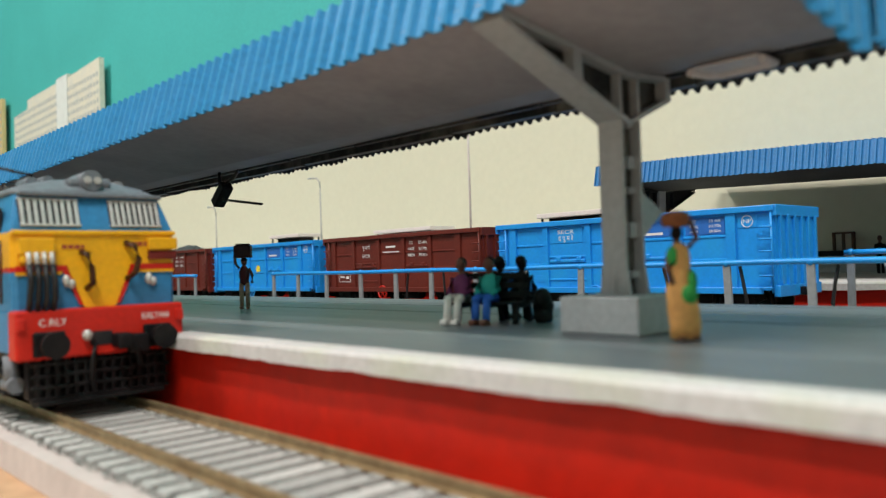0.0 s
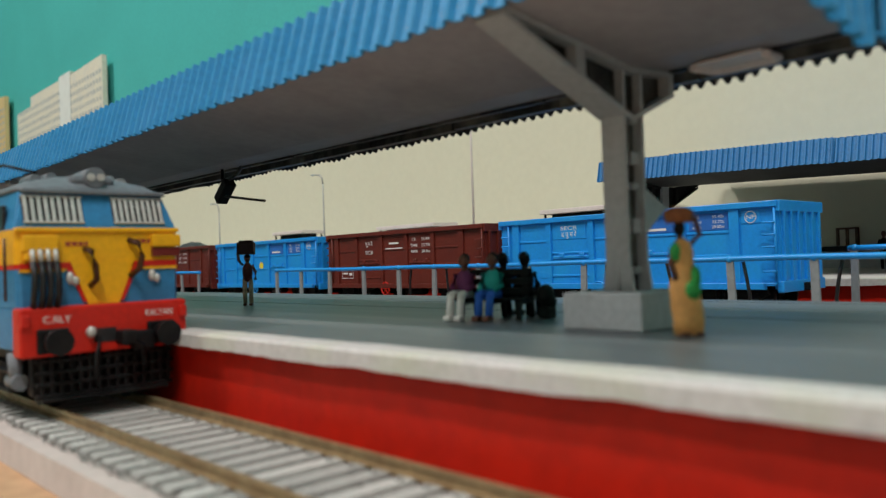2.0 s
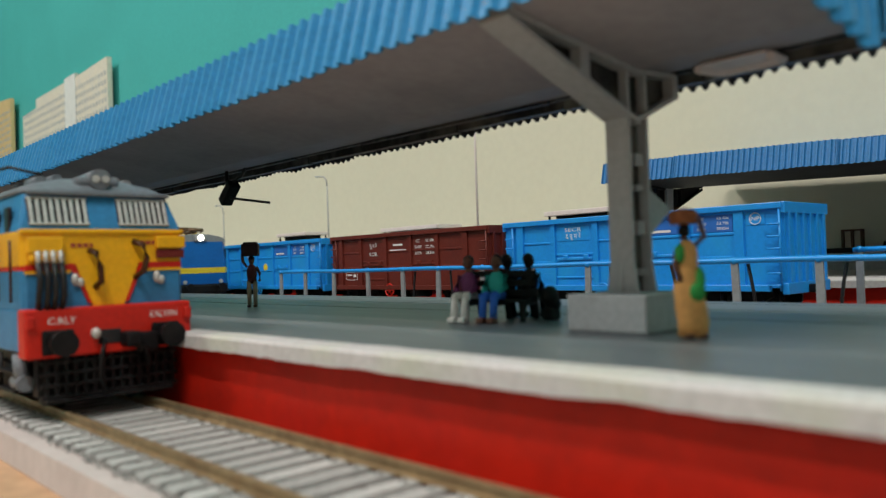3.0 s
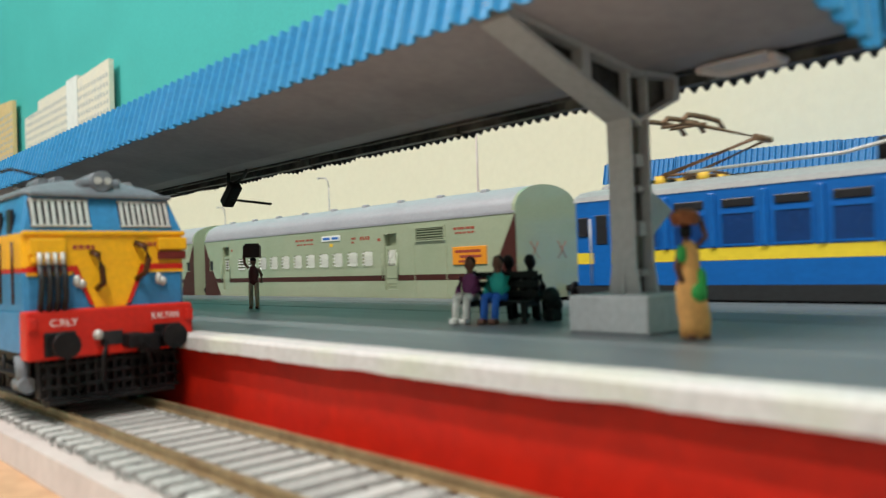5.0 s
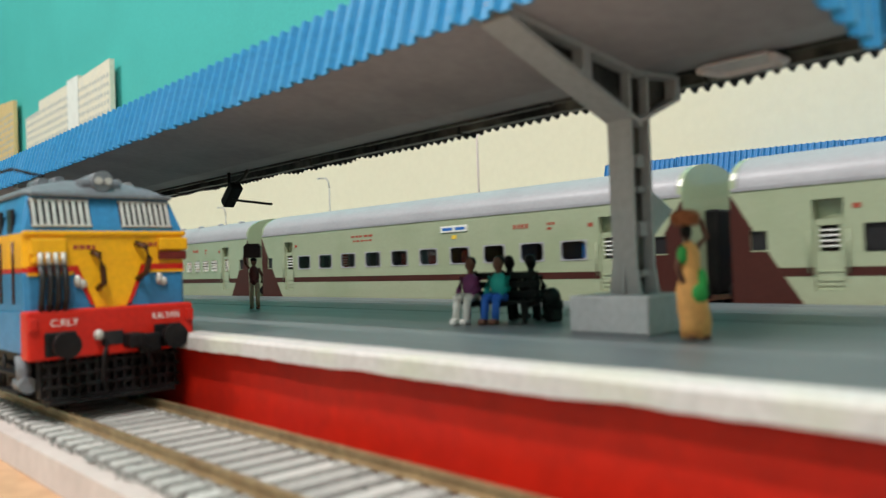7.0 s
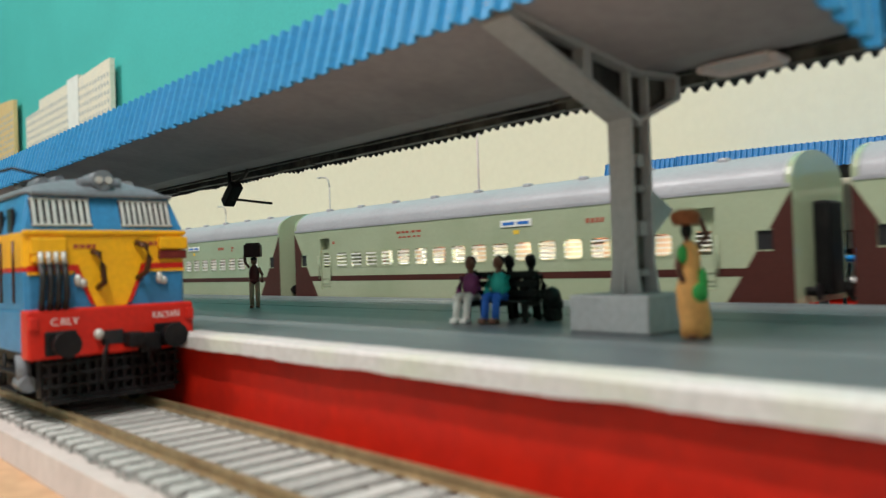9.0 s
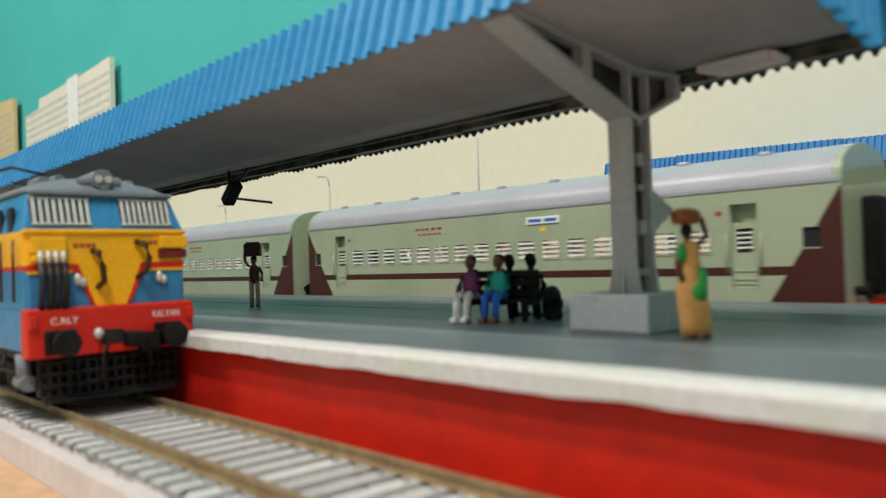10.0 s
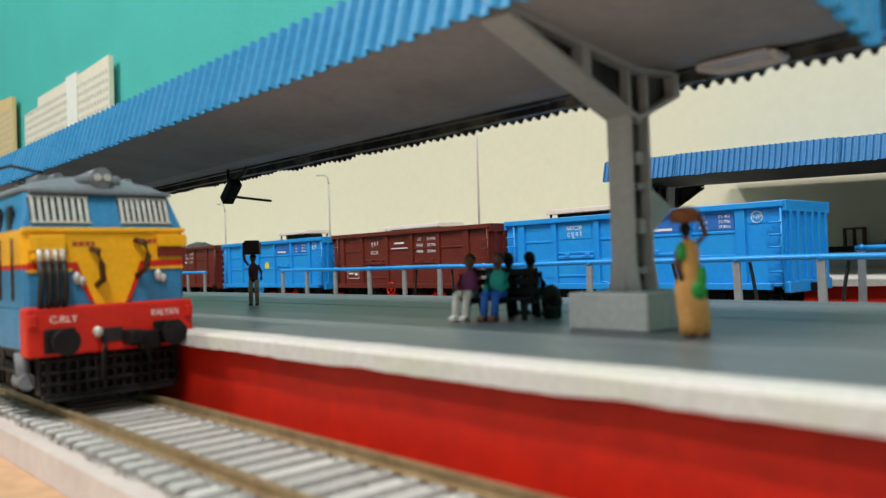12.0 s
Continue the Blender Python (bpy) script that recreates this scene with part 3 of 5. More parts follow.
# ---- fence between the tracks ----
def fence(y0, y1, ys, x, label, zt=31.2, zb=14.0, wires=True):
    f = thing("fence", (x, 0, 0), label, "fence", "track fences")
    bm = bmesh.new()
    box(bm, -5, 5, y0, y1, 0.2, zb)
    part("kerb", bm, BALLAST, f)
    pts = [(0.25 * noise.noise((y * 0.03, x, 0)), y, zt + 0.35 * noise.noise((y * 0.02, x, 4))) for y in np.linspace(y0, y1, max(3, int((y1 - y0) / 14)))]
    bm = bmesh.new()
    rod(bm, pts, 0.95, 8)
    part("top_rail", bm, WBLUE, f, "bright blue tube rail")
    rnd = random.Random(int(x))
    for i, y in enumerate(ys):
        lean = rnd.uniform(-0.5, 0.5)
        bm = bmesh.new()
        prism(bm, [(y - 1.25 + lean, zb), (y + 1.25 + lean, zb), (y + 1.15, zt - 0.5), (y - 1.15, zt - 0.5)], "x", -0.5, 0.5)
        part("post", bm, FENCEGREY, f, "flat grey post")
        bm = bmesh.new()
        ball(bm, (0, y, zt), 1.2, 1.3, 1.25, n=6)
        part("joint", bm, WBLUE, f)
    return f


fence(-300, 396, [-280, -240, -200, -160, -120, -85, -52, -20, 8, 34, 60, 91.7, 118, 149, 175.6, 203, 231, 258.8, 284, 311.5, 341, 368.5, 394], 238.5, "low blue tube rail on flat grey posts")
fence(492, 900, [494, 520, 548, 576, 604, 632, 660, 690, 720, 750, 780, 810, 840, 870, 898], 238.5, "low blue tube rail on flat grey posts")
fence(-300, 100, [-280, -230, -180, -130, -80, -35, 5, 52, 98], 290.5, "low blue tube rail behind the siding", 33.6, 14.0)


def cable(y, x, lean, mat):
    bm = bmesh.new()
    rod(bm, [(x, y, 14.05), (x, y - lean * 0.3, 19), (x, y + lean * 0.3, 25), (x + 0.3, y + lean, 30.2)], 0.55, 6)
    tagged(part("cable", bm, mat), "thin cable rising from the ground to the fence rail", "cable", "fence cables")


for yy, ll, mm in ((86, -1.5, RUBBER), (113, 1.5, RUBBER), (140, 2, RUBBER), (166, 1, RUBBER), (252, 1, RUBBER), (278, -1, RUBBER), (70, 2.0, STEEL)):
    cable(yy, 240.2, ll, mm)


# ---- goods wagons ----
WL, WW = 121.0, 35.6
TOP, BOTTOM = 49.8, 22.0
STANCHIONS = (14.8, 34.0, 53.6, 73.2, 94.3, 112.0)


def bogie(parent, y, z, mat=BLACK, gauge=8.2, r=4.6, base=11.0, xw=12.0):
    bm = bmesh.new()
    for s in (-1, 1):
        prism(bm, [(y - base - 4, z + 5.5), (y - base - 3, z + 8), (y - 4, z + 9), (y + 4, z + 9), (y + base + 3, z + 8), (y + base + 4, z + 5.5), (y + base, z + 3.5), (y + 5, z + 3), (y - 5, z + 3), (y - base, z + 3.5)], "x", s * xw - 0.9, s * xw + 0.9)
        for q in (-base, base):
            rod(bm, [(s * (xw - 0.3), y + q, z + r), (s * (xw + 1.8), y + q, z + r)], 1.5, 8)
        for q in (-2.4, 0, 2.4):
            rod(bm, [(s * (xw + 1.2), y + q, z + 3.4), (s * (xw + 1.2), y + q, z + 7.6)], 1.0, 6)
    box(bm, -xw, xw, y - 2, y + 2, z + 4, z + 10)
    b = part("bogie", bm, mat, parent, "dark sprung bogie")
    for q in (-base, base):
        bm = bmesh.new()
        for s in (-1, 1):
            rod(bm, [(s * (gauge - 0.8), y + q, z + r), (s * (gauge + 1.8), y + q, z + r)], r, 16)
            rod(bm, [(s * (gauge - 1.3), y + q, z + r), (s * (gauge - 0.8), y + q, z + r)], r + 0.7, 16)
        rod(bm, [(-gauge, y + q, z + r), (gauge, y + q, z + r)], 1.0, 8)
        part("wheelset", bm, BLACK, b)


def wagon(y, paint, label, style, coal):
    """An open bogie wagon; y is its end towards -y."""
    zr = 13.3
    w = thing("goods_wagon", (267.5, y, zr), label, "wagon", "parked goods wagons")
    t, b, h = TOP - zr, BOTTOM - zr, WW / 2
    for s in (-1, 1):
        bm = bmesh.new()
        box(bm, s * h * 0.925 - 0.5, s * h * 0.925 + 0.5, 0.4, WL - 0.4, b, t)
        part("side_panel", bm, paint, w)
        bm = bmesh.new()
        rounded(bm, s * h * 0.985 - 0.9, s * h * 0.985 + 0.9, 0, WL, t - 2.0, t + 0.1, 0.25)
        part("top_rail", bm, paint, w)
        bm = bmesh.new()
        rounded(bm, s * h * 0.985 - 0.7, s * h * 0.985 + 0.7, 4.5, WL - 4.5, b - 1.2, b + 1.0, 0.2)
        part("sole_bar", bm, paint, w)
        for i, q in enumerate(STANCHIONS):
            wd = 1.7 if i in (0, 5) else 1.2
            bm = bmesh.new()
            prism(bm, [(q - wd, b - 0.8), (q + wd, b - 0.8), (q + wd, t - 1.6), (q - wd, t - 1.6)], "x", s * h * 0.925, s * h)
            part("stanchion", bm, paint, w)
        for i, (qa, qb) in enumerate(zip((5.5,) + STANCHIONS, STANCHIONS + (WL - 0.5,))):
            if i in (0, 6):
                continue
            q0, q1 = qa + 1.3, qb - 1.3
            up = 27.2 if i != 4 else 22.2
            for z in (up, 19.2 if i != 4 else 13.0):
                bm = bmesh.new()
                prism(bm, [(s * h * 0.925, z - 0.7), (s * h * 0.97, z - 0.45), (s * h * 0.97, z + 0.1), (s * h * 0.925, z + 0.6)], "y", q0, q1)
                part("side_rib", bm, paint, w)
            if i in (2, 4):
                bm = bmesh.new()
                rounded(bm, s * h * 0.94 - 0.8, s * h * 0.94 + 0.8, q0 + 0.6, q1 - 0.6, 19.7, 20.8, 0.2)
                for q in (q0 + 3.5, q1 - 5.0):
                    rounded(bm, s * h * 0.945 - 0.9, s * h * 0.945 + 0.9, q - 1.2, q + 1.2, 20.2, 21.9, 0.3)
                part("door_latch", bm, paint, w)
                bm = bmesh.new()
                box(bm, s * h * 0.935 - 0.4, s * h * 0.935 + 0.4, (q0 + q1) / 2 - 0.3, (q0 + q1) / 2 + 0.3, b + 1, 19.5)
                part("door_seam", bm, paint, w)
    for s, ye in ((-1, 0.0), (1, WL)):
        bm = bmesh.new()
        box(bm, -h * 0.925, h * 0.925, ye - s * 0.4 - 0.5, ye - s * 0.4 + 0.5, b - 0.4, t)
        part("end_panel", bm, paint, w)
        bm = bmesh.new()
        rounded(bm, -h, h, ye - 0.9, ye + 0.9, t - 3.6, t + 0.15, 0.3)
        for i in range(6):
            x = -h * 0.8 + h * 1.6 * i / 5
            rounded(bm, x - 0.8, x + 0.8, ye + s * 0.2 - 0.9, ye + s * 0.2 + 0.9, b + 1.5, t - 3, 0.25)
        rounded(bm, -h * 0.96, h * 0.96, ye - 1.1, ye + 1.1, b - 2.2, b + 1.6, 0.3)
        part("end_ribs", bm, paint, w)
        for sx in (-1, 1):
            bm = bmesh.new()
            q0, q1 = (1.0, 5.0) if ye == 0 else (WL - 5.0, WL - 1.0)
            for k in range(6):
                z = b + 0.8 + k * 4.0
                rod(bm, [(sx * h * 1.01, q0, z), (sx * h * 1.04, q0 + 0.3, z), (sx * h * 1.04, q1 - 0.3, z), (sx * h * 1.01, q1, z)], 0.36, 6)
            rod(bm, [(sx * h * 1.0, q0, b - 1), (sx * h * 1.0, q0, t - 2)], 0.4, 6)
            part("ladder", bm, paint, w)
        bm = bmesh.new()
        rounded(bm, -1.6, 1.6, min(ye, ye + s * 4.8), max(ye, ye + s * 4.8), b - 2.2, b + 0.6, 0.4)
        part("coupler", bm, BLACK, w)
    bm = bmesh.new()
    box(bm, -h * 0.93, h * 0.93, 1, WL - 1, b - 0.3, b + 0.7)
    box(bm, -3, 3, 2, WL - 2, b - 2.4, b - 0.3)
    part("floor_frame", bm, BLACK, w)
    for q in (21.0, WL - 21.0):
        bogie(w, q, 0)
    # hand brake wheel, air reservoir
    bm = bmesh.new()
    ring = [(-h * 1.0, WL * 0.58 + 3.2 * math.cos(a), b - 1.5 + 3.2 * math.sin(a)) for a in np.linspace(0, 2 * math.pi, 17)]
    rod(bm, ring, 0.4, 6)
    for a in (0, 1.05, 2.1):
        rod(bm, [(-h, WL * 0.58 + 3 * math.cos(a), b - 1.5 + 3 * math.sin(a)), (-h, WL * 0.58 - 3 * math.cos(a), b - 1.5 - 3 * math.sin(a))], 0.3, 6)
    part("brake_wheel", bm, LRED if style == "brown" else paint, w)
    bm = bmesh.new()
    rod(bm, [(-8, WL * 0.42, 6.0), (-8, WL * 0.52, 6.0)], 2.4, 12)
    part("air_reservoir", bm, BLACK, w)
    # coal load
    bm = bmesh.new()
    rnd = random.Random(int(y))
    ny, nx = 40, 12
    grid = []
    for j in range(ny + 1):
        row = []
        for i in range(nx + 1):
            x, q = -h * 0.9 + h * 1.8 * i / nx, 1.5 + (WL - 3) * j / ny
            z = t - 3.5 + coal * min(1, q / 30, (WL - q) / 30) * max(0, 1 - abs(2 * i / nx - 1) ** 2) * (0.6 + 0.4 * math.sin(q * 0.11 + 1)) + rnd.uniform(-0.5, 0.7)
            row.append(bm.verts.new((x + rnd.uniform(-0.5, 0.5), q + rnd.uniform(-0.6, 0.6), z)))
        grid.append(row)
    for u, v in zip(grid, grid[1:]):
        for i in range(nx):
            bm.faces.new((u[i], u[i + 1], v[i + 1], v[i]))
    tagged(part("coal_load", bm, COAL, w, "heaped lumps of coal"), kind="stuff")
    # plates and writing on the side that faces the near platform
    xs = -h * 0.925 - 0.55
    if style == "blue":
        for y0, y1, z0, z1 in ((76, 92, t - 9.0, t - 3.0), (37, 51.5, t - 8.6, t - 3.0), (17, 31.6, t - 8.6, t - 2.8), (5.9, 12.4, t - 7.0, t - 2.8), (WL - 26, WL - 21, b + 3.2, b + 5.8)):
            bm = bmesh.new()
            rounded(bm, xs - 0.12, xs + 0.12, y0, y1, z0, z1, 0.08)
            part("data_panel", bm, WPANEL if y0 in (37, 17) else paint, w)
        lettering("SECR", 2.2, on_side(xs - 0.16, 84.2, t - 4.6), WHITEINK, w, 8.2)
        lettering("द पू म रे", 2.8, on_side(xs - 0.16, 84.2, t - 7.2), WHITEINK, w, 7.4)
        bars([(-1, -1.4, 9, 0.9)], WHITEINK, w, on_side(xs - 0.15, 44, t - 6.0))
        for k, (u, v2) in enumerate((("CC", "55.40t"), ("TARE", "22.70t"), ("AREA", "28.80m"))):
            lettering(u, 1.35, on_side(xs - 0.16, 28.4, t - 4.0 - 1.75 * k), WHITEINK, w, 3.4 if k else 2.0)
            lettering(v2, 1.35, on_side(xs - 0.16, 20.6, t - 4.0 - 1.75 * k), WHITEINK, w, 4.4)
        lettering("NP", 2.0, on_side(xs - 0.16, 9.2, t - 4.9), WHITEINK, w, 2.8)
        bm = bmesh.new()
        rod(bm, [(xs - 0.16, 9.2 + 1.9 * math.cos(a), t - 4.9 + 1.9 * math.sin(a)) for a in np.linspace(0, 2 * math.pi, 25)], 0.16, 5)
        part("ring_mark", bm, WHITEINK, w)
        bm = bmesh.new()
        rod(bm, [(xs - 0.14, 63.0, t - 15.5), (xs + 0.1, 63.0, t - 15.5)], 2.4, 20)
        part("round_mark", bm, EYELLOW, w, "round yellow mark")
    else:
        lettering("पू म रे", 2.8, on_side(xs - 0.16, 83.6, t - 6.2), WHITEINK, w, 6.0)
        lettering("ECR", 2.5, on_side(xs - 0.16, 83.6, t - 10.6), WHITEINK, w, 6.4)
        bars([(0, 1.7, 7.5, 0.9), (0, -1.2, 13, 1.1)], WHITEINK, w, on_side(xs - 0.15, 63.4, t - 8))
        for k, (u, v2) in enumerate((("CC", "55.40t"), ("TARE", "22.70t"), ("AREA", "28.8m"))):
            lettering(u, 2.0, on_side(xs - 0.16, 47.8, t - 5.0 - 3.0 * k), WHITEINK, w, 5.2 if k else 2.6)
            lettering(v2, 2.0, on_side(xs - 0.16, 39.2, t - 5.0 - 3.0 * k), WHITEINK, w, 6.2)
        bars([(0, 2, 10, 0.25), (0, -2, 10, 0.25), (-5, 0, 0.25, 4), (5, 0, 0.25, 4), (-2, 0.6, 4, 0.8), (2.6, 0.2, 2.4, 1.4)], WHITEINK, w, on_side(xs - 0.15, 103, b + 6))
    return w


wagon(107.0, WBLUE, "bright blue open goods wagon with white lettering", "blue", 0.5)
wagon(238.0, WBROWN, "oxide brown open goods wagon with white lettering", "brown", 0.3)
wagon(369.0, WBLUE, "bright blue open goods wagon loaded with coal", "blue", 2.6)
wagon(500.0, WBROWN, "oxide brown open goods wagon heaped with coal", "brown", 8.0)
wagon(631.0, WBLUE, "bright blue open goods wagon loaded with coal", "blue", 2.6)


# ---- the standing locomotive ----
def standing_loco():
    yf, zr, xc = 160.0, 7.75, 56.9
    g = thing("electric_locomotive", (xc, yf, zr), "blue, yellow and red model electric locomotive standing at the platform", "locomotive")
    L = 190.0

    def zz(z):
        return z - zr

    # lower body shell: blue skirt, yellow band and blue top on the sides
    for name, z0, z1, mat, hw in (("lower_body", 27.6, 35.0, LBLUE, 15.7), ("waist_stripe", 35.0, 35.9, LRED, 15.75), ("yellow_band", 35.9, 42.6, LYELLOW, 15.8)):
        bm = bmesh.new()
        prism(bm, [(-hw + 0.9, 0), (hw - 0.9, 0), (hw, 1.1), (hw, L), (-hw, L), (-hw, 1.1)], "y", 0, 1)
        # outline lies in plan: swap so that it stands up
        for v in bm.verts:
            x, s, q = v.co
            v.co = Vector((x, q, zz(z0) + (zz(z1) - zz(z0)) * s))
        part(name, bm, mat, g)
    for s in (-1, 1):
        bm = bmesh.new()
        rounded(bm, s * 14.9 - 0.8, s * 14.9 + 0.8, 2.6, L - 3, zz(19.4), zz(27.58), 0.3)
        part("side_skirt", bm, LBLUE, g)
        bm = bmesh.new()
        for q in (6.0, 18.0):
            rod(bm, [(s * 15.2, q, zz(18.6)), (s * 15.2, q, zz(11.4))], 0.35, 6)
        for z in (11.4, 15.0):
            rounded(bm, s * 15.2 - 1.0, s * 15.2 + 0.8, 5.6, 18.4, zz(z), zz(z + 0.6), 0.15)
        part("cab_step", bm, BLACK, g)
    # cab top: leans back and narrows
    bm = bmesh.new()
    lo, hi = zz(42.6), zz(50.2)
    a = [(-15.6, 0.4), (15.6, 0.4), (15.8, 1.5), (15.8, L), (-15.8, L), (-15.8, 1.5)]
    b = [(-13.4, 3.2), (13.4, 3.2), (14.0, 4.4), (14.2, L), (-14.2, L), (-14.0, 4.4)]
    u, w = [bm.verts.new((x, y, lo)) for x, y in a], [bm.verts.new((x, y, hi)) for x, y in b]
    for i in range(6):
        bm.faces.new((u[i], u[(i + 1) % 6], w[(i + 1) % 6], w[i]))
    bm.faces.new(u[::-1])
    bm.faces.new(w)
    part("cab", bm, LBLUE, g)
    # roof with rounded eaves and raised middle
    bm = bmesh.new()
    sect = [(-14.4, hi), (-13.8, hi + 1.2), (-11.5, hi + 2.3), (-6, hi + 3.5), (0, hi + 3.9), (6, hi + 3.5), (11.5, hi + 2.3), (13.8, hi + 1.2), (14.4, hi)]
    rows = []
    for y, k, d in ((2.2, 0.97, -0.1), (3.6, 0.98, 0.4), (6.5, 0.99, 0.85), (9, 1.0, 1.0), (L, 1.0, 1.0)):
        rows.append([bm.verts.new((x * k, y, hi + (z - hi) * max(0.12, d))) for x, z in sect])
    for r0, r1 in zip(rows, rows[1:]):
        for i in range(len(sect) - 1):
            bm.faces.new((r0[i], r0[i + 1], r1[i + 1], r1[i])).smooth = True
        bm.faces.new((r0[0], r1[0], r1[-1], r0[-1]))
    bm.faces.new(rows[0])
    bm.faces.new(rows[-1])
    part("roof", bm, ROOFGREY, g, "dull grey roof")
    # visor line
    bm = bmesh.new()
    rounded(bm, -13.9, 13.9, 1.6, 3.6, hi - 0.5, hi + 0.35, 0.2)
    part("roof_gutter", bm, ROOFGREY, g)
    # windscreens with grilles
    for x0, x1 in ((-14.2, -2.9), (2.6, 13.4)):
        bm = bmesh.new()
        rounded(bm, x0, x1, -0.55, 0.1, 0, 6.0, 0.25)
        tilt = part("windscreen", bm, DARKIN, g, "dark windscreen")
        tilt.matrix_basis = pose(0, 0.0012, zz(43.4) * MM, -20, 0, 0)
        bm = bmesh.new()
        n = 9
        for k in range(n):
            x = x0 + 0.7 + (x1 - x0 - 1.4) * k / (n - 1)
            rounded(bm, x - 0.32, x + 0.32, -1.0, -0.5, 0.35, 5.7, 0.1)
        for z in (0.1, 5.6):
            rounded(bm, x0 + 0.1, x1 - 0.1, -1.0, -0.45, z, z + 0.4, 0.1)
        part("grille", bm, SILVER, tilt, "pale grey window bars")
    # yellow chevron down the middle, red edging
    bm = bmesh.new()
    prism(bm, [(-6.2, zz(36.2)), (6.2, zz(36.2)), (3.4, zz(28.2)), (2.8, zz(27.6)), (-2.8, zz(27.6)), (-3.4, zz(28.2))], "y", -0.28, 0.2)
    part("chevron", bm, LYELLOW, g)
    for s in (-1, 1):
        bm = bmesh.new()
        prism(bm, [(s * 15.2, zz(34.9)), (s * 15.2, zz(36.1)), (s * 6.3, zz(36.1)), (s * 6.9, zz(34.9))], "y", -0.36, 0.1)
        prism(bm, [(s * 6.3, zz(36.1)), (s * 6.9, zz(34.9)), (s * 3.9, zz(28.2)), (s * 3.2, zz(28.2))], "y", -0.37, 0.1)
        part("red_edging", bm, LRED, g)
    # front ledge under the windows
    bm = bmesh.new()
    rounded(bm, -15.9, 15.9, -0.5, 1.2, zz(41.9), zz(42.9), 0.3)
    part("front_ledge", bm, LYELLOW, g)
    bm = bmesh.new()
    rounded(bm, 9.9, 15.8, -0.9, 0.4, zz(36.9), zz(38.7), 0.2)
    part("side_box", bm, DARKRED, g)
    bm = bmesh.new()
    rounded(bm, -14.6, -8.6, -1.6, 0.3, zz(36.6), zz(38.0), 0.3)
    part("jumper_shelf", bm, LYELLOW, g)
    for x0, x1, z0, z1 in ((-14.9, -8.4, 38.1, 41.4), (9.7, 15.95, 38.9, 41.5)):
        bm = bmesh.new()
        rounded(bm, x0, x1, -1.3, 0.3, zz(z0), zz(z1), 0.35)
        part("front_box", bm, LYELLOW, g, "raised yellow box")
    for s in (-1, 1):
        bm = bmesh.new()
        prism(bm, [(s * 15.3, zz(34.3)), (s * 15.3, zz(34.88)), (s * 6.95, zz(34.88)), (s * 7.3, zz(34.3))], "y", -0.33, 0.1)
        part("yellow_lining", bm, LYELLOW, g)
    # hand grips
    for pts in ([(-3.4, -0.2, 38.6), (-2.8, -2.0, 38.2), (-2.2, -2.4, 35.5), (-2.0, -2.2, 32.5), (-2.5, -0.2, 31.4)], [(5.2, -0.2, 40.4), (6.6, -2.0, 39.6), (7.1, -2.4, 37), (6.4, -2.2, 34.3), (5.4, -0.2, 33.0)]):
        bm = bmesh.new()
        rod(bm, [(x, y, zz(z)) for x, y, z in pts], 0.62, 8)
        part("hand_grip", bm, BROWNMETAL, g, "curved brown hand grip")
    # jumper cables
    for k in range(4):
        x = -13.4 + 1.35 * k
        bm = bmesh.new()
        rod(bm, [(x, -1.7, zz(38.6)), (x, -2.2, zz(36.2))], 0.48, 8)
        j = part("jumper_plug", bm, SILVER, g, "silver cable plug")
        bm = bmesh.new()
        rod(bm, [(x, -2.2, zz(36.2)), (x + 0.1, -2.9, zz(33.4)), (x - 0.2 + 0.1 * k, -3.0, zz(30)), (x, -1.6, zz(27.2))], 0.6, 8)
        part("jumper_cable", bm, RUBBER, j)
    # marker lamps
    for x in (-5.9, 10.3):
        bm = bmesh.new()
        ball(bm, (x - 0.5, -0.5, zz(33.0)), 0.75, 0.7, 1.25)
        ball(bm, (x + 0.5, -0.4, zz(32.4)), 0.75, 0.6, 0.95)
        part("marker_lamp", bm, SILVER, g, "small silver marker lamps")
    # buffer beam
    bm = bmesh.new()
    rounded(bm, -16.1, 16.2, -2.4, 2.4, zz(18.3), zz(27.7), 0.5)
    beam = part("buffer_beam", bm, LRED, g, "red buffer beam with white lettering")
    lettering("C.RLY", 1.9, on_front(-9.6, -2.47, zz(25.2)), WHITEINK, beam, 5.0)
    lettering("KALYAN", 1.9, on_front(10.2, -2.47, zz(25.3)), WHITEINK, beam, 5.6)
    for s in (-1, 1):
        bm = bmesh.new()
        rounded(bm, s * 15.2 - 0.8, s * 15.2 + 0.8, -3.2, -2.2, zz(24.0), zz(26.4), 0.3)
        part("lifting_lug", bm, LRED, beam)
        bm = bmesh.new()
        cx = s * 10.4
        rounded(bm, cx - 2.9, cx + 2.9, -3.2, -2.2, zz(18.9), zz(23.6), 0.4)
        rod(bm, [(cx, -2.4, zz(21.2)), (cx, -6.0, zz(21.2))], 1.9, 14)
        rod(bm, [(cx, -6.0, zz(21.2)), (cx, -6.5, zz(21.2)), (cx, -7.0, zz(21.2))], 2.5, 18)
        part("buffer", bm, BLACK, beam, "round black buffer")
    bm = bmesh.new()
    rounded(bm, -2.9, 1.4, -2.6, -2.3, zz(20.2), zz(23.0), 0.1)
    part("coupler_pocket", bm, DARKIN, beam)
    bm = bmesh.new()
    rounded(bm, 1.2, 4.2, -6.4, -2.3, zz(19.4), zz(22.4), 0.5)
    rod(bm, [(1.6, -2.6, zz(21)), (3.4, -4.6, zz(20.2)), (5.6, -4.6, zz(19)), (6.6, -3.0, zz(15.5))], 0.7, 8)
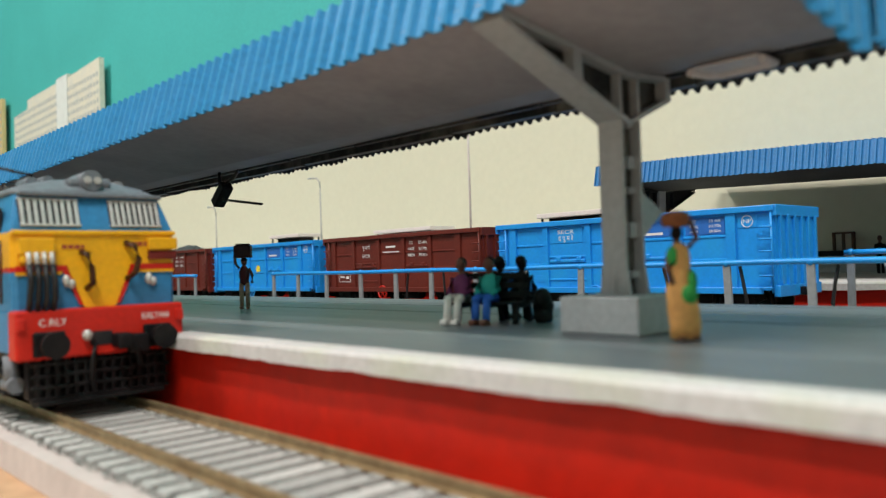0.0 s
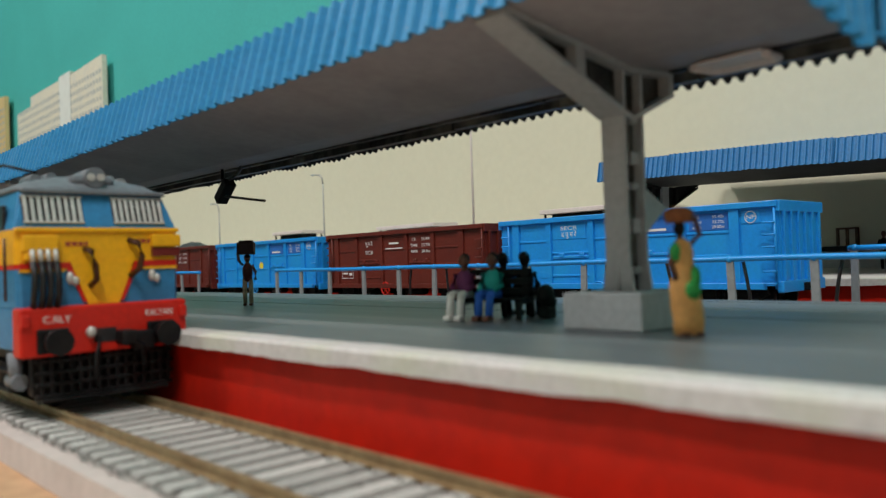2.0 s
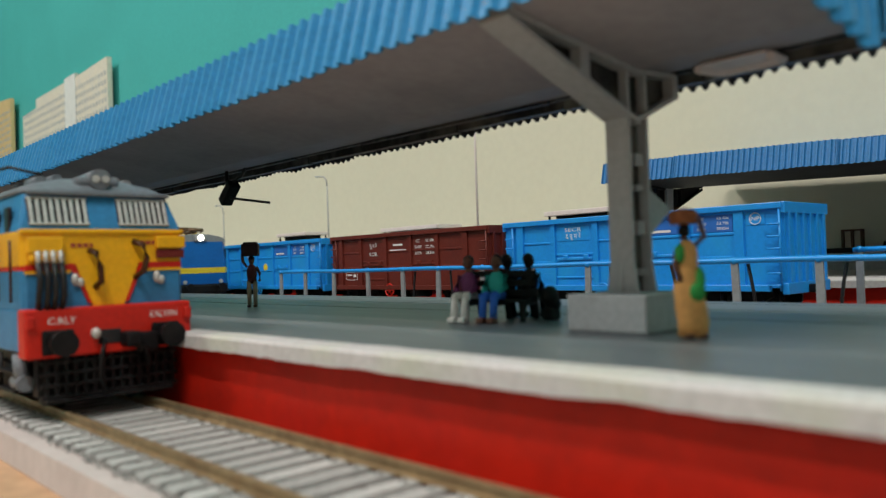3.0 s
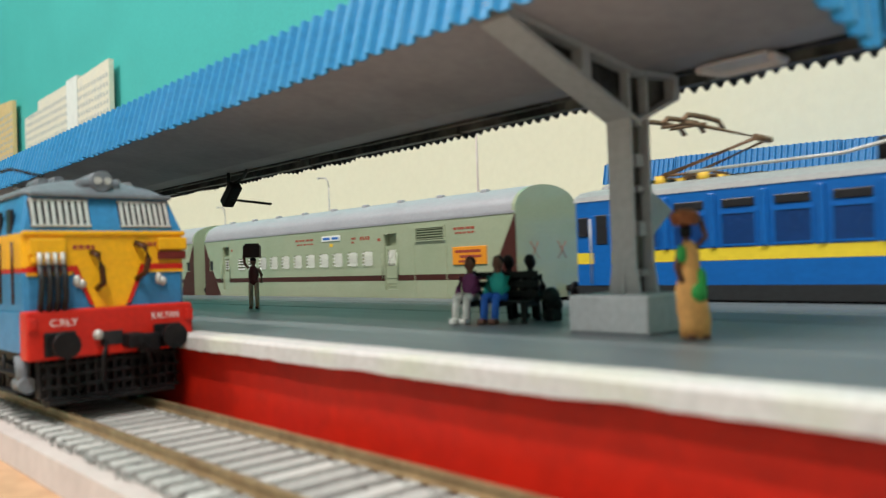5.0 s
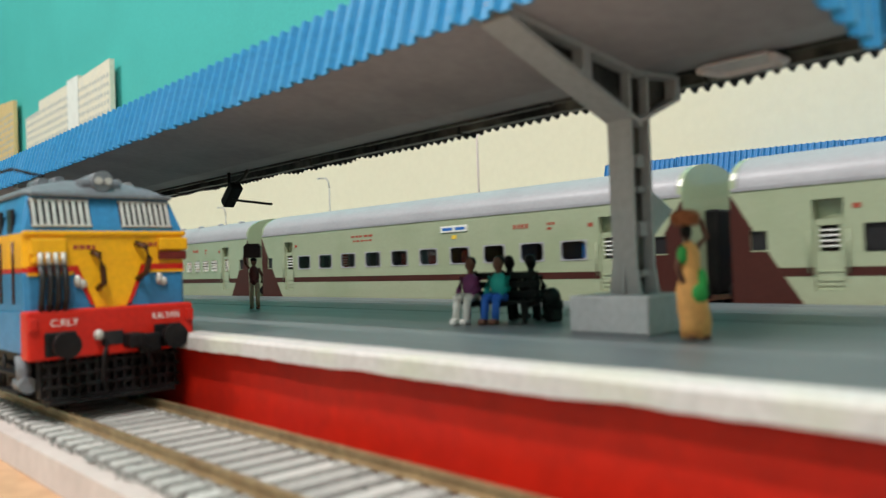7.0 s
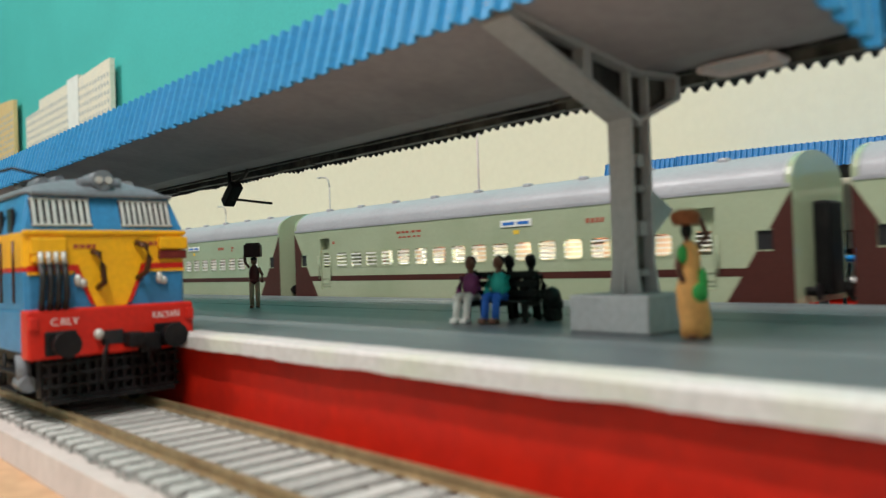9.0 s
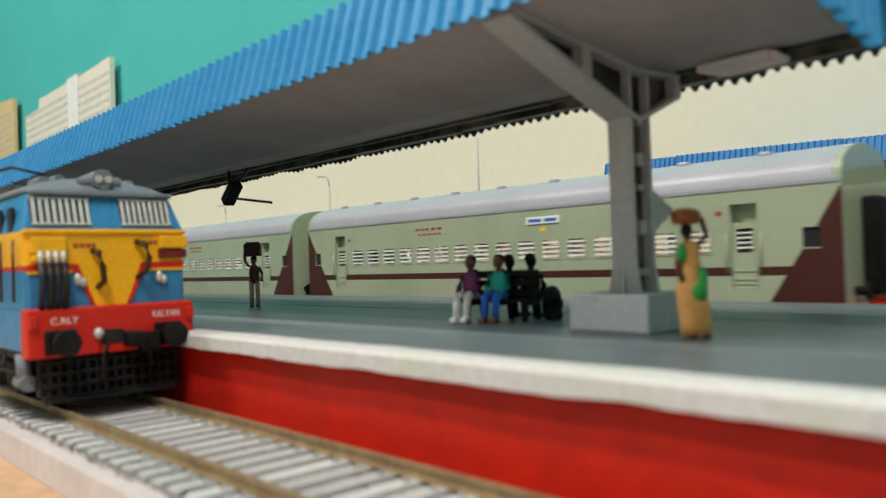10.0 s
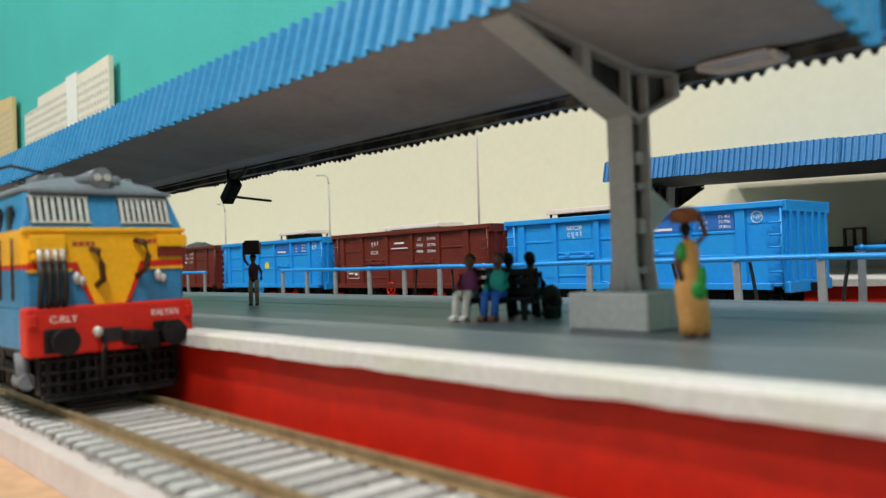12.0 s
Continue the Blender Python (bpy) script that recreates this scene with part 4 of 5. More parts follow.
    rod(bm, [(-2.0, -2.8, zz(21)), (-2.9, -4.6, zz(18.6)), (-3.2, -4.0, zz(14)), (-2.4, -3.2, zz(11.5))], 0.55, 8)
    rounded(bm, 4.0, 8.4, -4.6, -2.4, zz(18.0), zz(22.0), 0.6)
    part("coupler", bm, BLACK, beam, "black coupler and hoses")
    bm = bmesh.new()
    ball(bm, (-3.6, -3.1, zz(22.4)), 1.0, 0.9, 1.1)
    part("valve", bm, SILVER, beam)
    # black cattle guard: a mesh of bars
    bm = bmesh.new()
    for k in range(15):
        x = -12.2 + 1.75 * k
        box(bm, x - 0.3, x + 0.3, -1.4, -0.7, zz(10.4), zz(18.4))
    for z in (10.4, 12.6, 14.8, 17.0):
        rounded(bm, -13.2, 13.2, -1.6, -0.5, zz(z), zz(z + 0.7), 0.15)
    box(bm, -13.4, 13.4, 0.2, 3.0, zz(10.8), zz(18.4))
    rounded(bm, -12.4, 12.0, -2.2, -0.8, zz(9.6), zz(10.4), 0.2)
    part("cattle_guard", bm, BLACK, g, "black barred cattle guard")
    bm = bmesh.new()
    box(bm, -13.5, 13.5, 4, L - 4, zz(17), zz(27.6))
    part("underframe", bm, BLACK, g)
    for q in (26.0, 150.0):
        bogie(g, q, 0, xw=13.6, r=6.0, base=17.0)
    bm = bmesh.new()
    rod(bm, [(-14.6, 5.5, zz(12.5)), (-15.0, 5.5, zz(19))], 1.4, 10)
    rod(bm, [(-14.6, 3.2, zz(13.4)), (-14.6, 8.8, zz(13.4))], 1.6, 12)
    part("sand_box", bm, ROOFGREY, g, "worn grey sand box")
    # side windows, vents and doors towards the camera's side
    for k, (q, wd) in enumerate(((9, 3.2), (17, 2.6), (40, 9), (56, 9), (72, 9), (88, 9), (120, 9), (150, 9))):
        bm = bmesh.new()
        rounded(bm, -16.0, -15.2, q - wd / 2, q + wd / 2, zz(42.8), zz(47.6), 0.3)
        part("side_window", bm, DARKIN, g, "dark side window")
    for k, q in enumerate((4.2, 13.2)):
        bm = bmesh.new()
        rod(bm, [(-16.6, q, zz(29)), (-16.6, q, zz(41))], 0.3, 6)
        part("door_rail", bm, BROWNMETAL, g)
    # roof gear
    bm = bmesh.new()
    rounded(bm, -4.4, 4.4, 4.0, 12, zz(51.6), zz(53.9), 0.9)
    rod(bm, [(0, 12, zz(53.1)), (0, 2.6, zz(53.3))], 2.1, 16)
    hl = part("headlamp", bm, ROOFGREY, g, "twin headlamp in a grey housing")
    for s in (-1, 1):
        bm = bmesh.new()
        rod(bm, [(s * 0.95, 2.8, zz(53.3)), (s * 0.95, 2.2, zz(53.3))], 0.75, 12)
        part("lens", bm, SILVER, hl)
    for x, z, r, q in ((-9.2, 53.2, 1.1, 14), (-6.4, 53.6, 1.0, 13), (5.2, 53.6, 1.0, 13), (8.0, 53.1, 1.1, 14)):
        bm = bmesh.new()
        rod(bm, [(x, q, zz(51)), (x, q, zz(z))], r * 0.7, 10)
        rod(bm, [(x, q - 4, zz(z)), (x, q + 4, zz(z))], r, 10)
        part("roof_vent", bm, ROOFGREY if x < 0 else EROOF, g)
    bm = bmesh.new()
    rod(bm, [(-8.0, 14, zz(55)), (-12, 22, zz(57.2)), (-13, 40, zz(57.6)), (-10, 60, zz(56.5))], 0.35, 6)
    part("roof_cable", bm, BLACK, g)
    bars([(-1.5, 0, 0.9, 0.8), (-0.3, 0, 1.0, 0.8), (0.9, 0, 0.9, 0.8), (1.9, 0, 0.6, 0.8)], REDINK, g, on_front(-5.0, -0.1, zz(39.7)))
    bars([(-1.5, 0, 0.9, 0.8), (-0.3, 0, 1.0, 0.8), (0.9, 0, 0.9, 0.8), (1.9, 0, 0.6, 0.8)], REDINK, g, on_front(8.6, -0.1, zz(40.2)))


standing_loco()


# ---- the passenger train ----
ZT = 13.0


def holed_side(bm, x, t, y0, y1, z0, z1, holes, mat=0):
    """A wall in the yz plane made of solid blocks between the openings (ya, yb, za, zb)."""
    ys = sorted({y0, y1, *[h[0] for h in holes], *[h[1] for h in holes]})
    zs = sorted({z0, z1, *[h[2] for h in holes], *[h[3] for h in holes]})
    for za, zb in zip(zs, zs[1:]):
        run = None
        for ya, yb in zip(ys, ys[1:]):
            cy, cz = (ya + yb) / 2, (za + zb) / 2
            solid = not any(h[0] < cy < h[1] and h[2] < cz < h[3] for h in holes)
            if solid:
                run = (run[0], yb) if run else (ya, yb)
            if run and (not solid or yb == y1):
                box(bm, x - t / 2, x + t / 2, run[0], run[1], za, zb, mat)
                run = None


def ring_frame(bm, x0, x1, y0, y1, z0, z1, f):
    """A rectangular frame in the yz plane with mitred corners."""
    loops = []
    for x in (x0, x1):
        for d in (0, f):
            loops.append([bm.verts.new((x, y, z)) for y, z in ((y0 + d, z0 + d), (y1 - d, z0 + d), (y1 - d, z1 - d), (y0 + d, z1 - d))])
    o0, i0, o1, i1 = loops
    for u, w in ((o0, i0), (i0, i1), (i1, o1), (o1, o0)):
        for j in range(4):
            bm.faces.new((u[j], u[(j + 1) % 4], w[(j + 1) % 4], w[j]))


CL, CW = 231.0, 34.0


def coach_shell(kind, label):
    """A coach whose end towards -y is at its origin; the rails are at z 0."""
    c = thing("passenger_coach", (213, 0, ZT), label, "coach", "coaches of the passing train")
    h = CW / 2
    zb, ze = 7.5, 37.8
    if kind == "sleeper":
        wins = [(33.6 + 10.4 * k, 33.6 + 10.4 * k + 7.8) for k in range(16)]
        wz = (20.6, 27.4)
    elif kind == "dark":
        wins = [(33 + 17.2 * k, 33 + 17.2 * k + 10.4) for k in range(10)]
        wz = (20.6, 27.2)
    else:
        wins = [(33 + 17.2 * k, 33 + 17.2 * k + 10.4) for k in range(10)]
        wz = (20.6, 27.0)
    doors = [(21.0, 28.4), (CL - 28.4, CL - 21.0)]
    extra = [(5.2, 9.6), (CL - 9.6, CL - 5.2)]
    if kind == "luggage":
        wins = [(78.5 + 10.7 * k, 78.5 + 10.7 * k + 7.9) for k in range(11)]
        wz = (20.6, 27.4)
        doors[0] = (63.5, 71.5)
        extra = extra[1:]
    barred = kind in ("sleeper", "luggage")
    holes = [(a, b, *wz) for a, b in wins] + [(a, b, 11.2, 33.6) for a, b in doors] + [(a, b, 21.6, 26.6) for a, b in extra]
    for s in (-1, 1):
        bm = bmesh.new()
        holed_side(bm, s * (h - 0.4), 0.8, 0, CL, zb, ze, holes)
        part("side_panel", bm, COACHCREAM, c, "pale cream side")
        bm = bmesh.new()
        for a, b in ((0, doors[0][0]), (doors[0][1], doors[1][0]), (doors[1][1], CL)):
            box(bm, s * h - 0.06, s * h + 0.06, a, b, 14.8, 17.0)
        part("waist_band", bm, COACHBROWN, c, "dark brown band")
        bm = bmesh.new()
        box(bm, s * h - 0.22, s * h + 0.22, 0.5, CL - 0.5, ze - 0.5, ze + 0.4)
        part("rain_gutter", bm, COACHROOF, c)
        for e, q in ((1, 0.0), (-1, CL)):
            bm = bmesh.new()
            outline = (((0, zb), (18.5, zb), (9.6, 21.3), (0, 21.3)), ((0, 21.3), (5.2, 21.3), (5.2, 26.8), (0, 26.8)), ((0, 26.8), (6.1, 26.8), (0.3, ze - 1.5), (0, ze - 1.5)))
            if kind == "luggage" and e > 0:
                outline = (((0, zb), (16.5, zb), (0.3, ze - 0.8), (0, ze - 0.8)),)
            for poly in outline:
                prism(bm, [(q + e * u, z) for u, z in poly], "x", s * h - 0.1, s * h + 0.1)
            part("end_wedge", bm, COACHBROWN, c, "dark brown wedge")
            if kind == "luggage" and e > 0:
                continue
            bm = bmesh.new()
            box(bm, s * (h - 0.6) - 0.1, s * (h - 0.6) + 0.1, q + (5.2 if e > 0 else -9.6), q + (9.6 if e > 0 else -5.2), 21.6, 26.6)
            part("pane", bm, DARKIN, c, "dark lavatory pane")
        for i, (a, b) in enumerate(wins):
            x = s * (h - 0.35)
            z0, z1 = wz
            bm = bmesh.new()
            ring_frame(bm, x - 0.5, x + 0.5, a, b, z0, z1, 0.4)
            for ya, za, u, v in ((a, z0, 1, 1), (b, z0, -1, 1), (b, z1, -1, -1), (a, z1, 1, -1)):
                prism(bm, [(ya + u * 0.35, za + v * 0.35), (ya + u * 1.9, za + v * 0.35), (ya + u * 1.15, za + v * 0.55), (ya + u * 0.65, za + v * 1.0), (ya + u * 0.35, za + v * 1.6)], "x", x - 0.45, x + 0.45)
            w = part("window", bm, COACHCREAM if barred else BLACK if kind == "dark" else COACHROOF, c, "barred window with pale frame" if barred else "")
            if barred:
                for k in range(4 if s < 0 or kind == "luggage" else 0):
                    z = z0 + 1.1 + 1.5 * k
                    bm = bmesh.new()
                    box(bm, x + s * 0.3 - 0.15, x + s * 0.3 + 0.15, a + 0.3, b - 0.3, z - 0.3, z + 0.3)
                    part("bar", bm, WHITEPAINT, w)
            else:
                bm = bmesh.new()
                box(bm, x - 0.12, x + 0.12, a + 0.3, b - 0.3, z0 + 0.3, z1 - 0.3)
                part("pane", bm, DARKIN if kind == "dark" else TINT, w, "dark tinted pane")
        for a, b in doors:
            bm = bmesh.new()
            x, xd = s * (h - 1.0), s * (h - 3.0)
            holed_side(bm, x, 0.6, a + 0.02, b - 0.02, 11.25, 28.8, [(a + 1.4, b - 1.4, 20.8, 27.2)])
            bmesh.ops.remove_doubles(bm, verts=bm.verts[:], dist=0.001)
            d = part("door", bm, COACHCREAM, c, "recessed cream door")
            bm = bmesh.new()
            box(bm, xd - 0.3, xd + 0.3, a - 0.4, b + 0.4, 28.0, 34.4)
            part("recess_back", bm, COACHCREAM, d)
            for q0, q1 in ((a - 0.3, a - 0.01), (b + 0.01, b + 0.3)):
                bm = bmesh.new()
                box(bm, min(xd, s * (h - 0.85)), max(xd, s * (h - 0.85)), q0, q1, 28.8, 33.6)
                part("recess_side", bm, COACHCREAM, d)
            bm = bmesh.new()
            box(bm, min(xd, x), max(xd, x), a + 0.02, b - 0.02, 28.2, 28.75)
            part("recess_sill", bm, COACHCREAM, d)
            for z in (12.4, 13.6, 15.8):
                bm = bmesh.new()
                box(bm, min(x, x + s * 0.5), max(x, x + s * 0.5), a + 0.8, b - 0.8, z, z + 0.4)
                part("door_rib", bm, COACHCREAM, d)
            for k in range(4):
                bm = bmesh.new()
                box(bm, x - 0.15, x + 0.15, a + 1.3, b - 1.3, 21.9 + k * 1.3, 22.35 + k * 1.3)
                part("window_bar", bm, WHITEPAINT, d)
            for y in (a - 0.9, b + 0.9):
                bm = bmesh.new()
                rod(bm, [(s * (h + 0.5), y, 15.5), (s * (h + 0.5), y, 26)], 0.22, 6)
                part("grab_rail", bm, COACHCREAM, d)
            bm = bmesh.new()
            box(bm, s * (h - 1.2) - 1.6, s * (h - 1.2) + 1.6, a, b, 4.0, 4.6)
            box(bm, s * (h - 1.8) - 1.6, s * (h - 1.8) + 1.6, a, b, 7.2, 7.8)
            part("step", bm, BLACK, c)
    # ends with vestibule
    for e, q in ((1, 0.0), (-1, CL)):
        bm = bmesh.new()
        sect = roof_section(h)
        prism(bm, [(-h + 0.9, zb), (h - 0.9, zb), (h - 0.9, ze)] + [(x * 1.0, z) for x, z in sect[::-1]] + [(-h + 0.9, ze)], "y", q, q + e * 1.6)
        part("end_wall", bm, COACHCREAM, c, "pale cream end wall")
        bm = bmesh.new()
        rounded(bm, -5.0, 5.0, min(q, q - e * 4.2), max(q, q - e * 4.2), 9.5, 34.0, 0.8)
        part("gangway", bm, BLACK, c, "black bellows gangway")
        for sx in (-1, 1):
            bm = bmesh.new()
            rod(bm, [(sx * 10.2, q, 10.6), (sx * 10.2, q - e * 2.8, 10.6)], 1.2, 10)
            rod(bm, [(sx * 10.2, q - e * 2.8, 10.6), (sx * 10.2, q - e * 3.3, 10.6)], 2.3, 14)
            part("buffer", bm, BLACK, c)
    # roof
    bm = bmesh.new()
    sect = roof_section(h)
    ends = ((1.6, 1.0), (2.5, 1.0), (CL - 2.5, 1.0), (CL - 1.6, 1.0))
    rows = [[bm.verts.new((x * k, y, ze + (z - ze) * (k if k == 1 else 0.96))) for x, z in sect] for y, k in ends]
    for r0, r1 in zip(rows, rows[1:]):
        for i in range(len(sect) - 1):
            bm.faces.new((r0[i], r0[i + 1], r1[i + 1], r1[i])).smooth = True
    for r in (rows[0], rows[-1]):
        bm.faces.new(r)
    part("roof", bm, COACHROOF, c, "silver-grey curved roof")
    for k in range(9 if barred else 0):
        bm = bmesh.new()
        y = 22 + 24 * k
        rounded(bm, -9.5, -7.0, y - 1.6, y + 1.6, 45.2, 47.6, 0.5)
        part("roof_vent", bm, COACHROOF, c)
    for y in (30, CL - 30):
        bm = bmesh.new()
        box(bm, -14.3, -12.8, y - 9, y + 9, 41.6, 42.6)
        part("roof_hatch", bm, BLACK, c)
    # floor, interior partition rows, running gear
    bm = bmesh.new()
    box(bm, -h + 0.9, h - 0.9, 1, CL - 1, zb, zb + 2)
    box(bm, -8, 8, 70, 110, 3.0, 7.5)
    box(bm, -10, 10, 125, 150, 3.4, 7.5)
    part("underframe", bm, BLACK, c)
    for k in range(8):
        y = 38 + 20.8 * k
        for name, y0, y1, z0, z1 in (("partition", y - 0.5, y + 0.5, zb + 2, 30), ("berth", y - 4.5, y + 4.5, zb + 2, 17), ("berth", y - 4.5, y + 4.5, 27.6, 28.6)):
            bm = bmesh.new()
            box(bm, 2, h - 3, y0, y1, z0, z1)
            part(name, bm, BERTH if name == "berth" else WHITEPAINT, c)
    bm = bmesh.new()
    box(bm, -h + 1, h - 1, 8, CL - 8, 36.6, 37.2)
    part("inner_ceiling", bm, WHITEPAINT, c)
    for q in (38.0, CL - 38.0):
        bogie(c, q, 0, xw=12.8, r=5.0, base=13.0)
    # writing on both sides
    words = [(-4.6, 0.9, 1.6, 0.7), (-2.6, 0.9, 1.2, 0.7), (-0.9, 0.9, 1.3, 0.7), (1.4, 0.9, 1.5, 0.7), (3.6, 0.9, 1.7, 0.7), (-3.9, -0.7, 1.1, 0.55), (-2.2, -0.7, 1.3, 0.55), (-0.2, -0.7, 1.4, 0.55), (1.8, -0.7, 1.2, 0.55), (3.6, -0.7, 1.3, 0.55)]
    lug = kind == "luggage"
    for s in (-1, 1):
        x = s * (h + 0.05)
        bars([(1.5 * u, v * 1.2, 1.5 * w, l * 1.25) for u, v, w, l in words], REDINK, c, face_side(s, x, CL * (0.56 if lug else 0.64), 32.6))
        bars([(-1.2, 0, 0.8, 0.9), (0, 0, 0.8, 0.9), (1.2, 0, 0.8, 0.9), (-0.6, -1.6, 1.8, 0.8)], REDINK, c, face_side(s, x, 92 if lug else 47, 32.8))
        bars([(-2.7, 0, 1.2, 1.5), (-0.9, 0, 1.2, 1.5), (0.9, 0, 1.2, 1.5), (2.7, 0, 1.2, 1.5)], REDINK, c, face_side(s, x, 84 if lug else 60, 32.6))
        for q in (doors[0][1] + 3, doors[1][0] - 3):
            bars([(0, 0, 1.8, 1.2)], REDINK, c, face_side(s, x, q, 31.5))
        if lug:
            bars([(u * 1.1, v, w * 1.2, l * 1.3) for u, v, w, l in words], REDINK, c, face_side(s, x, 24.5, 32.6))
        q = CL * (0.47 if lug else 0.4)
        bm = bmesh.new()
        rounded(bm, x - 0.25, x + 0.25, q - 7, q + 7, 32.4, 34.8, 0.1)
        b = part("route_board", bm, WHITEPAINT, c, "white route board")
        bars([(-3.2, 0, 5.4, 1.0), (3.4, 0, 5.0, 1.0)], WPANEL, b, face_side(s, x + s * 0.26, q, 33.6))
        bars([(0, 0, 2.6, 1.4)], YELLOWINK, c, face_side(s, x, q, 30.6))
    return c


def roof_section(h):
    ze = 37.8
    return [(h * math.cos(a), ze + 9.9 * (math.sin(a) ** 0.8)) for a in np.linspace(math.pi, 0, 17)]


def luggage_fittings(c):
    """Orange notice boards, louvred vents and luggage shutters beside the brown wedge."""
    h = CW / 2
    for s in (-1, 1):
        x = s * h
        bm = bmesh.new()
        rounded(bm, x - 0.45, x + 0.45, 13.8, 31.0, 20.2, 26.8, 0.2)
        b = part("notice_board", bm, ORANGE, c, "orange notice board")
        bars([(-0.5, 1.6, 13, 1.0), (0.8, -0.3, 11, 1.0), (-1.0, -2.0, 9, 0.8)], REDINK, b, face_side(s, x + s * 0.47, 22.4, 23.5))
        bm = bmesh.new()
        ring_frame(bm, x - 0.5, x + 0.5, 35.0, 51.6, 29.6, 35.2, 0.5)
        v = part("luggage_vent", bm, COACHCREAM, c, "louvred vent with recess shade in its colour")
        # backing and slats in a darker cream, recess shade put in the colour
        bm = bmesh.new()
        box(bm, x - 0.12, x + 0.12, 35.4, 51.2, 30.0, 34.8)
        part("backing", bm, VENTDARK, v)
        for k in range(5):
            bm = bmesh.new()
            z = 30.3 + 0.95 * k
            prism(bm, [(x + s * 0.1, z + 0.5), (x + s * 0.45, z), (x + s * 0.45, z + 0.12), (x + s * 0.1, z + 0.62)], "y", 35.5, 51.1)
            part("slat", bm, VENTDARK, v)
        bm = bmesh.new()
        for q in (34.4, 52.4):
            box(bm, x - 0.16, x + 0.16, q, q + 0.35, 9.0, 28.9)
        box(bm, x - 0.16, x + 0.16, 34.4, 52.75, 28.9, 29.25)
        part("shutter_frame", bm, COACHCREAM, c)
    for sx in (-1, 1):
        for u in (-1, 1):
            bm = bmesh.new()
            rod(bm, [(sx * 7.5 - u * 2.2, -0.05, 21.5), (sx * 7.5 + u * 2.2, -0.05, 27.5)], 0.14, 5)
            part("cross_mark", bm, REDINK, c, "faint painted cross")


def passing_loco():
    g = thing("passing_locomotive", (213, 0, ZT), "royal blue model electric locomotive with a yellow stripe", "locomotive")
    L, h = 237.0, 17.0
    zb, ze = 8.5, 38.4
    for name, z0, z1, mat, k in (("skirt", zb, 12.6, SKIRTGREY, 0.0), ("lower_body", 12.6, 19.2, EBLUE, 0.0), ("yellow_stripe", 19.2, 22.6, EYELLOW, 0.06), ("upper_body", 22.6, ze, EBLUE, 0.0)):
        bm = bmesh.new()
        lean0 = 1.2
        lean1 = 4.2 if name == "upper_body" else 1.2
        w = h + k
        lo = [(-w + 2.4, 0.2), (w - 2.4, 0.2), (w, lean0 + 1.4), (w, L - 1.4), (w - 2.4, L), (-w + 2.4, L), (-w, L - 1.4), (-w, lean0 + 1.4)]
        up = [(x, y + (lean1 - lean0 if y < 10 else 0)) for x, y in lo]
        u, v = [bm.verts.new((x, y - k, z0)) for x, y in lo], [bm.verts.new((x, y - k, z1)) for x, y in up]
        for i in range(8):
            bm.faces.new((u[i], u[(i + 1) % 8], v[(i + 1) % 8], v[i]))
        bm.faces.new(u[::-1])
        bm.faces.new(v)
        part(name, bm, mat, g)
    bm = bmesh.new()
    sect = [(-17.2, ze), (-16.2, ze + 1.6), (-13, ze + 3.2), (-6, ze + 4.4), (0, ze + 4.7), (6, ze + 4.4), (13, ze + 3.2), (16.2, ze + 1.6), (17.2, ze)]
    prism(bm, sect, "y", 3.2, L - 0.5)
    part("roof", bm, EROOF, g, "pale grey roof")
    bm = bmesh.new()
    prism(bm, [(98, ze + 3.5), (106, ze + 8.4), (134, ze + 8.4), (143, ze + 3.5)], "x", -11, 9)
    cover = part("roof_cover", bm, EROOF, g, "ribbed grey roof cover")
    for k in range(7):
        bm = bmesh.new()
        box(bm, -11.3, 9.3, 107 + 4 * k, 108.4 + 4 * k, ze + 8.0, ze + 8.9)
        part("rib", bm, EROOF, cover)
    for q in (78.0, 148.0):
        bm = bmesh.new()
        rounded(bm, -9, 5, q - 3.2, q + 3.2, ze + 3.0, ze + 9.6, 0.6)
        part("resistor_box", bm, BLACK, g)
    bm = bmesh.new()
    rod(bm, [(-11, 40, ze + 6.2), (-11, 92, ze + 7.0), (-10.5, 110, ze + 9.4), (-10.5, 140, ze + 9.4), (-11, 158, ze + 6.4), (-11, 200, ze + 6.2)], 0.5, 6)
    part("bus_bar", bm, SILVER, g)
    # side windows with louvres
    for q in [26 + 14.25 * k for k in range(14)]:
        for s in (-1, 1):
            bm = bmesh.new()
            x = s * h
            ring_frame(bm, x - 0.4, x + 0.45, q - 5.0, q + 5.0, 23.0, 32.0, 0.5)
            w = part("side_window", bm, EBLUE, g, "dark blue window in a raised frame")
            bm = bmesh.new()
            box(bm, x - 0.2, x + 0.16, q - 4.6, q + 4.6, 23.4, 31.6)
            part("pane", bm, NAVY, w)
            bm = bmesh.new()
            for k in range(4):
                box(bm, x - 0.1, x + 0.26, q - 4.4, q + 4.4, 24.6 + 1.8 * k, 24.85 + 1.8 * k)
            part("louvre", bm, NAVY, w)
            bm = bmesh.new()
            rounded(bm, x - 0.35, x + 0.35, q - 4.5, q + 4.5, 33.2, 35.6, 0.3)
            part("vent_slot", bm, DARKIN, g)
            bm = bmesh.new()
            rounded(bm, x - 0.8, x + 0.8, q - 8.0, q - 6.3, 22.7, 37.4, 0.3)
            part("side_rib", bm, EBLUE, g)
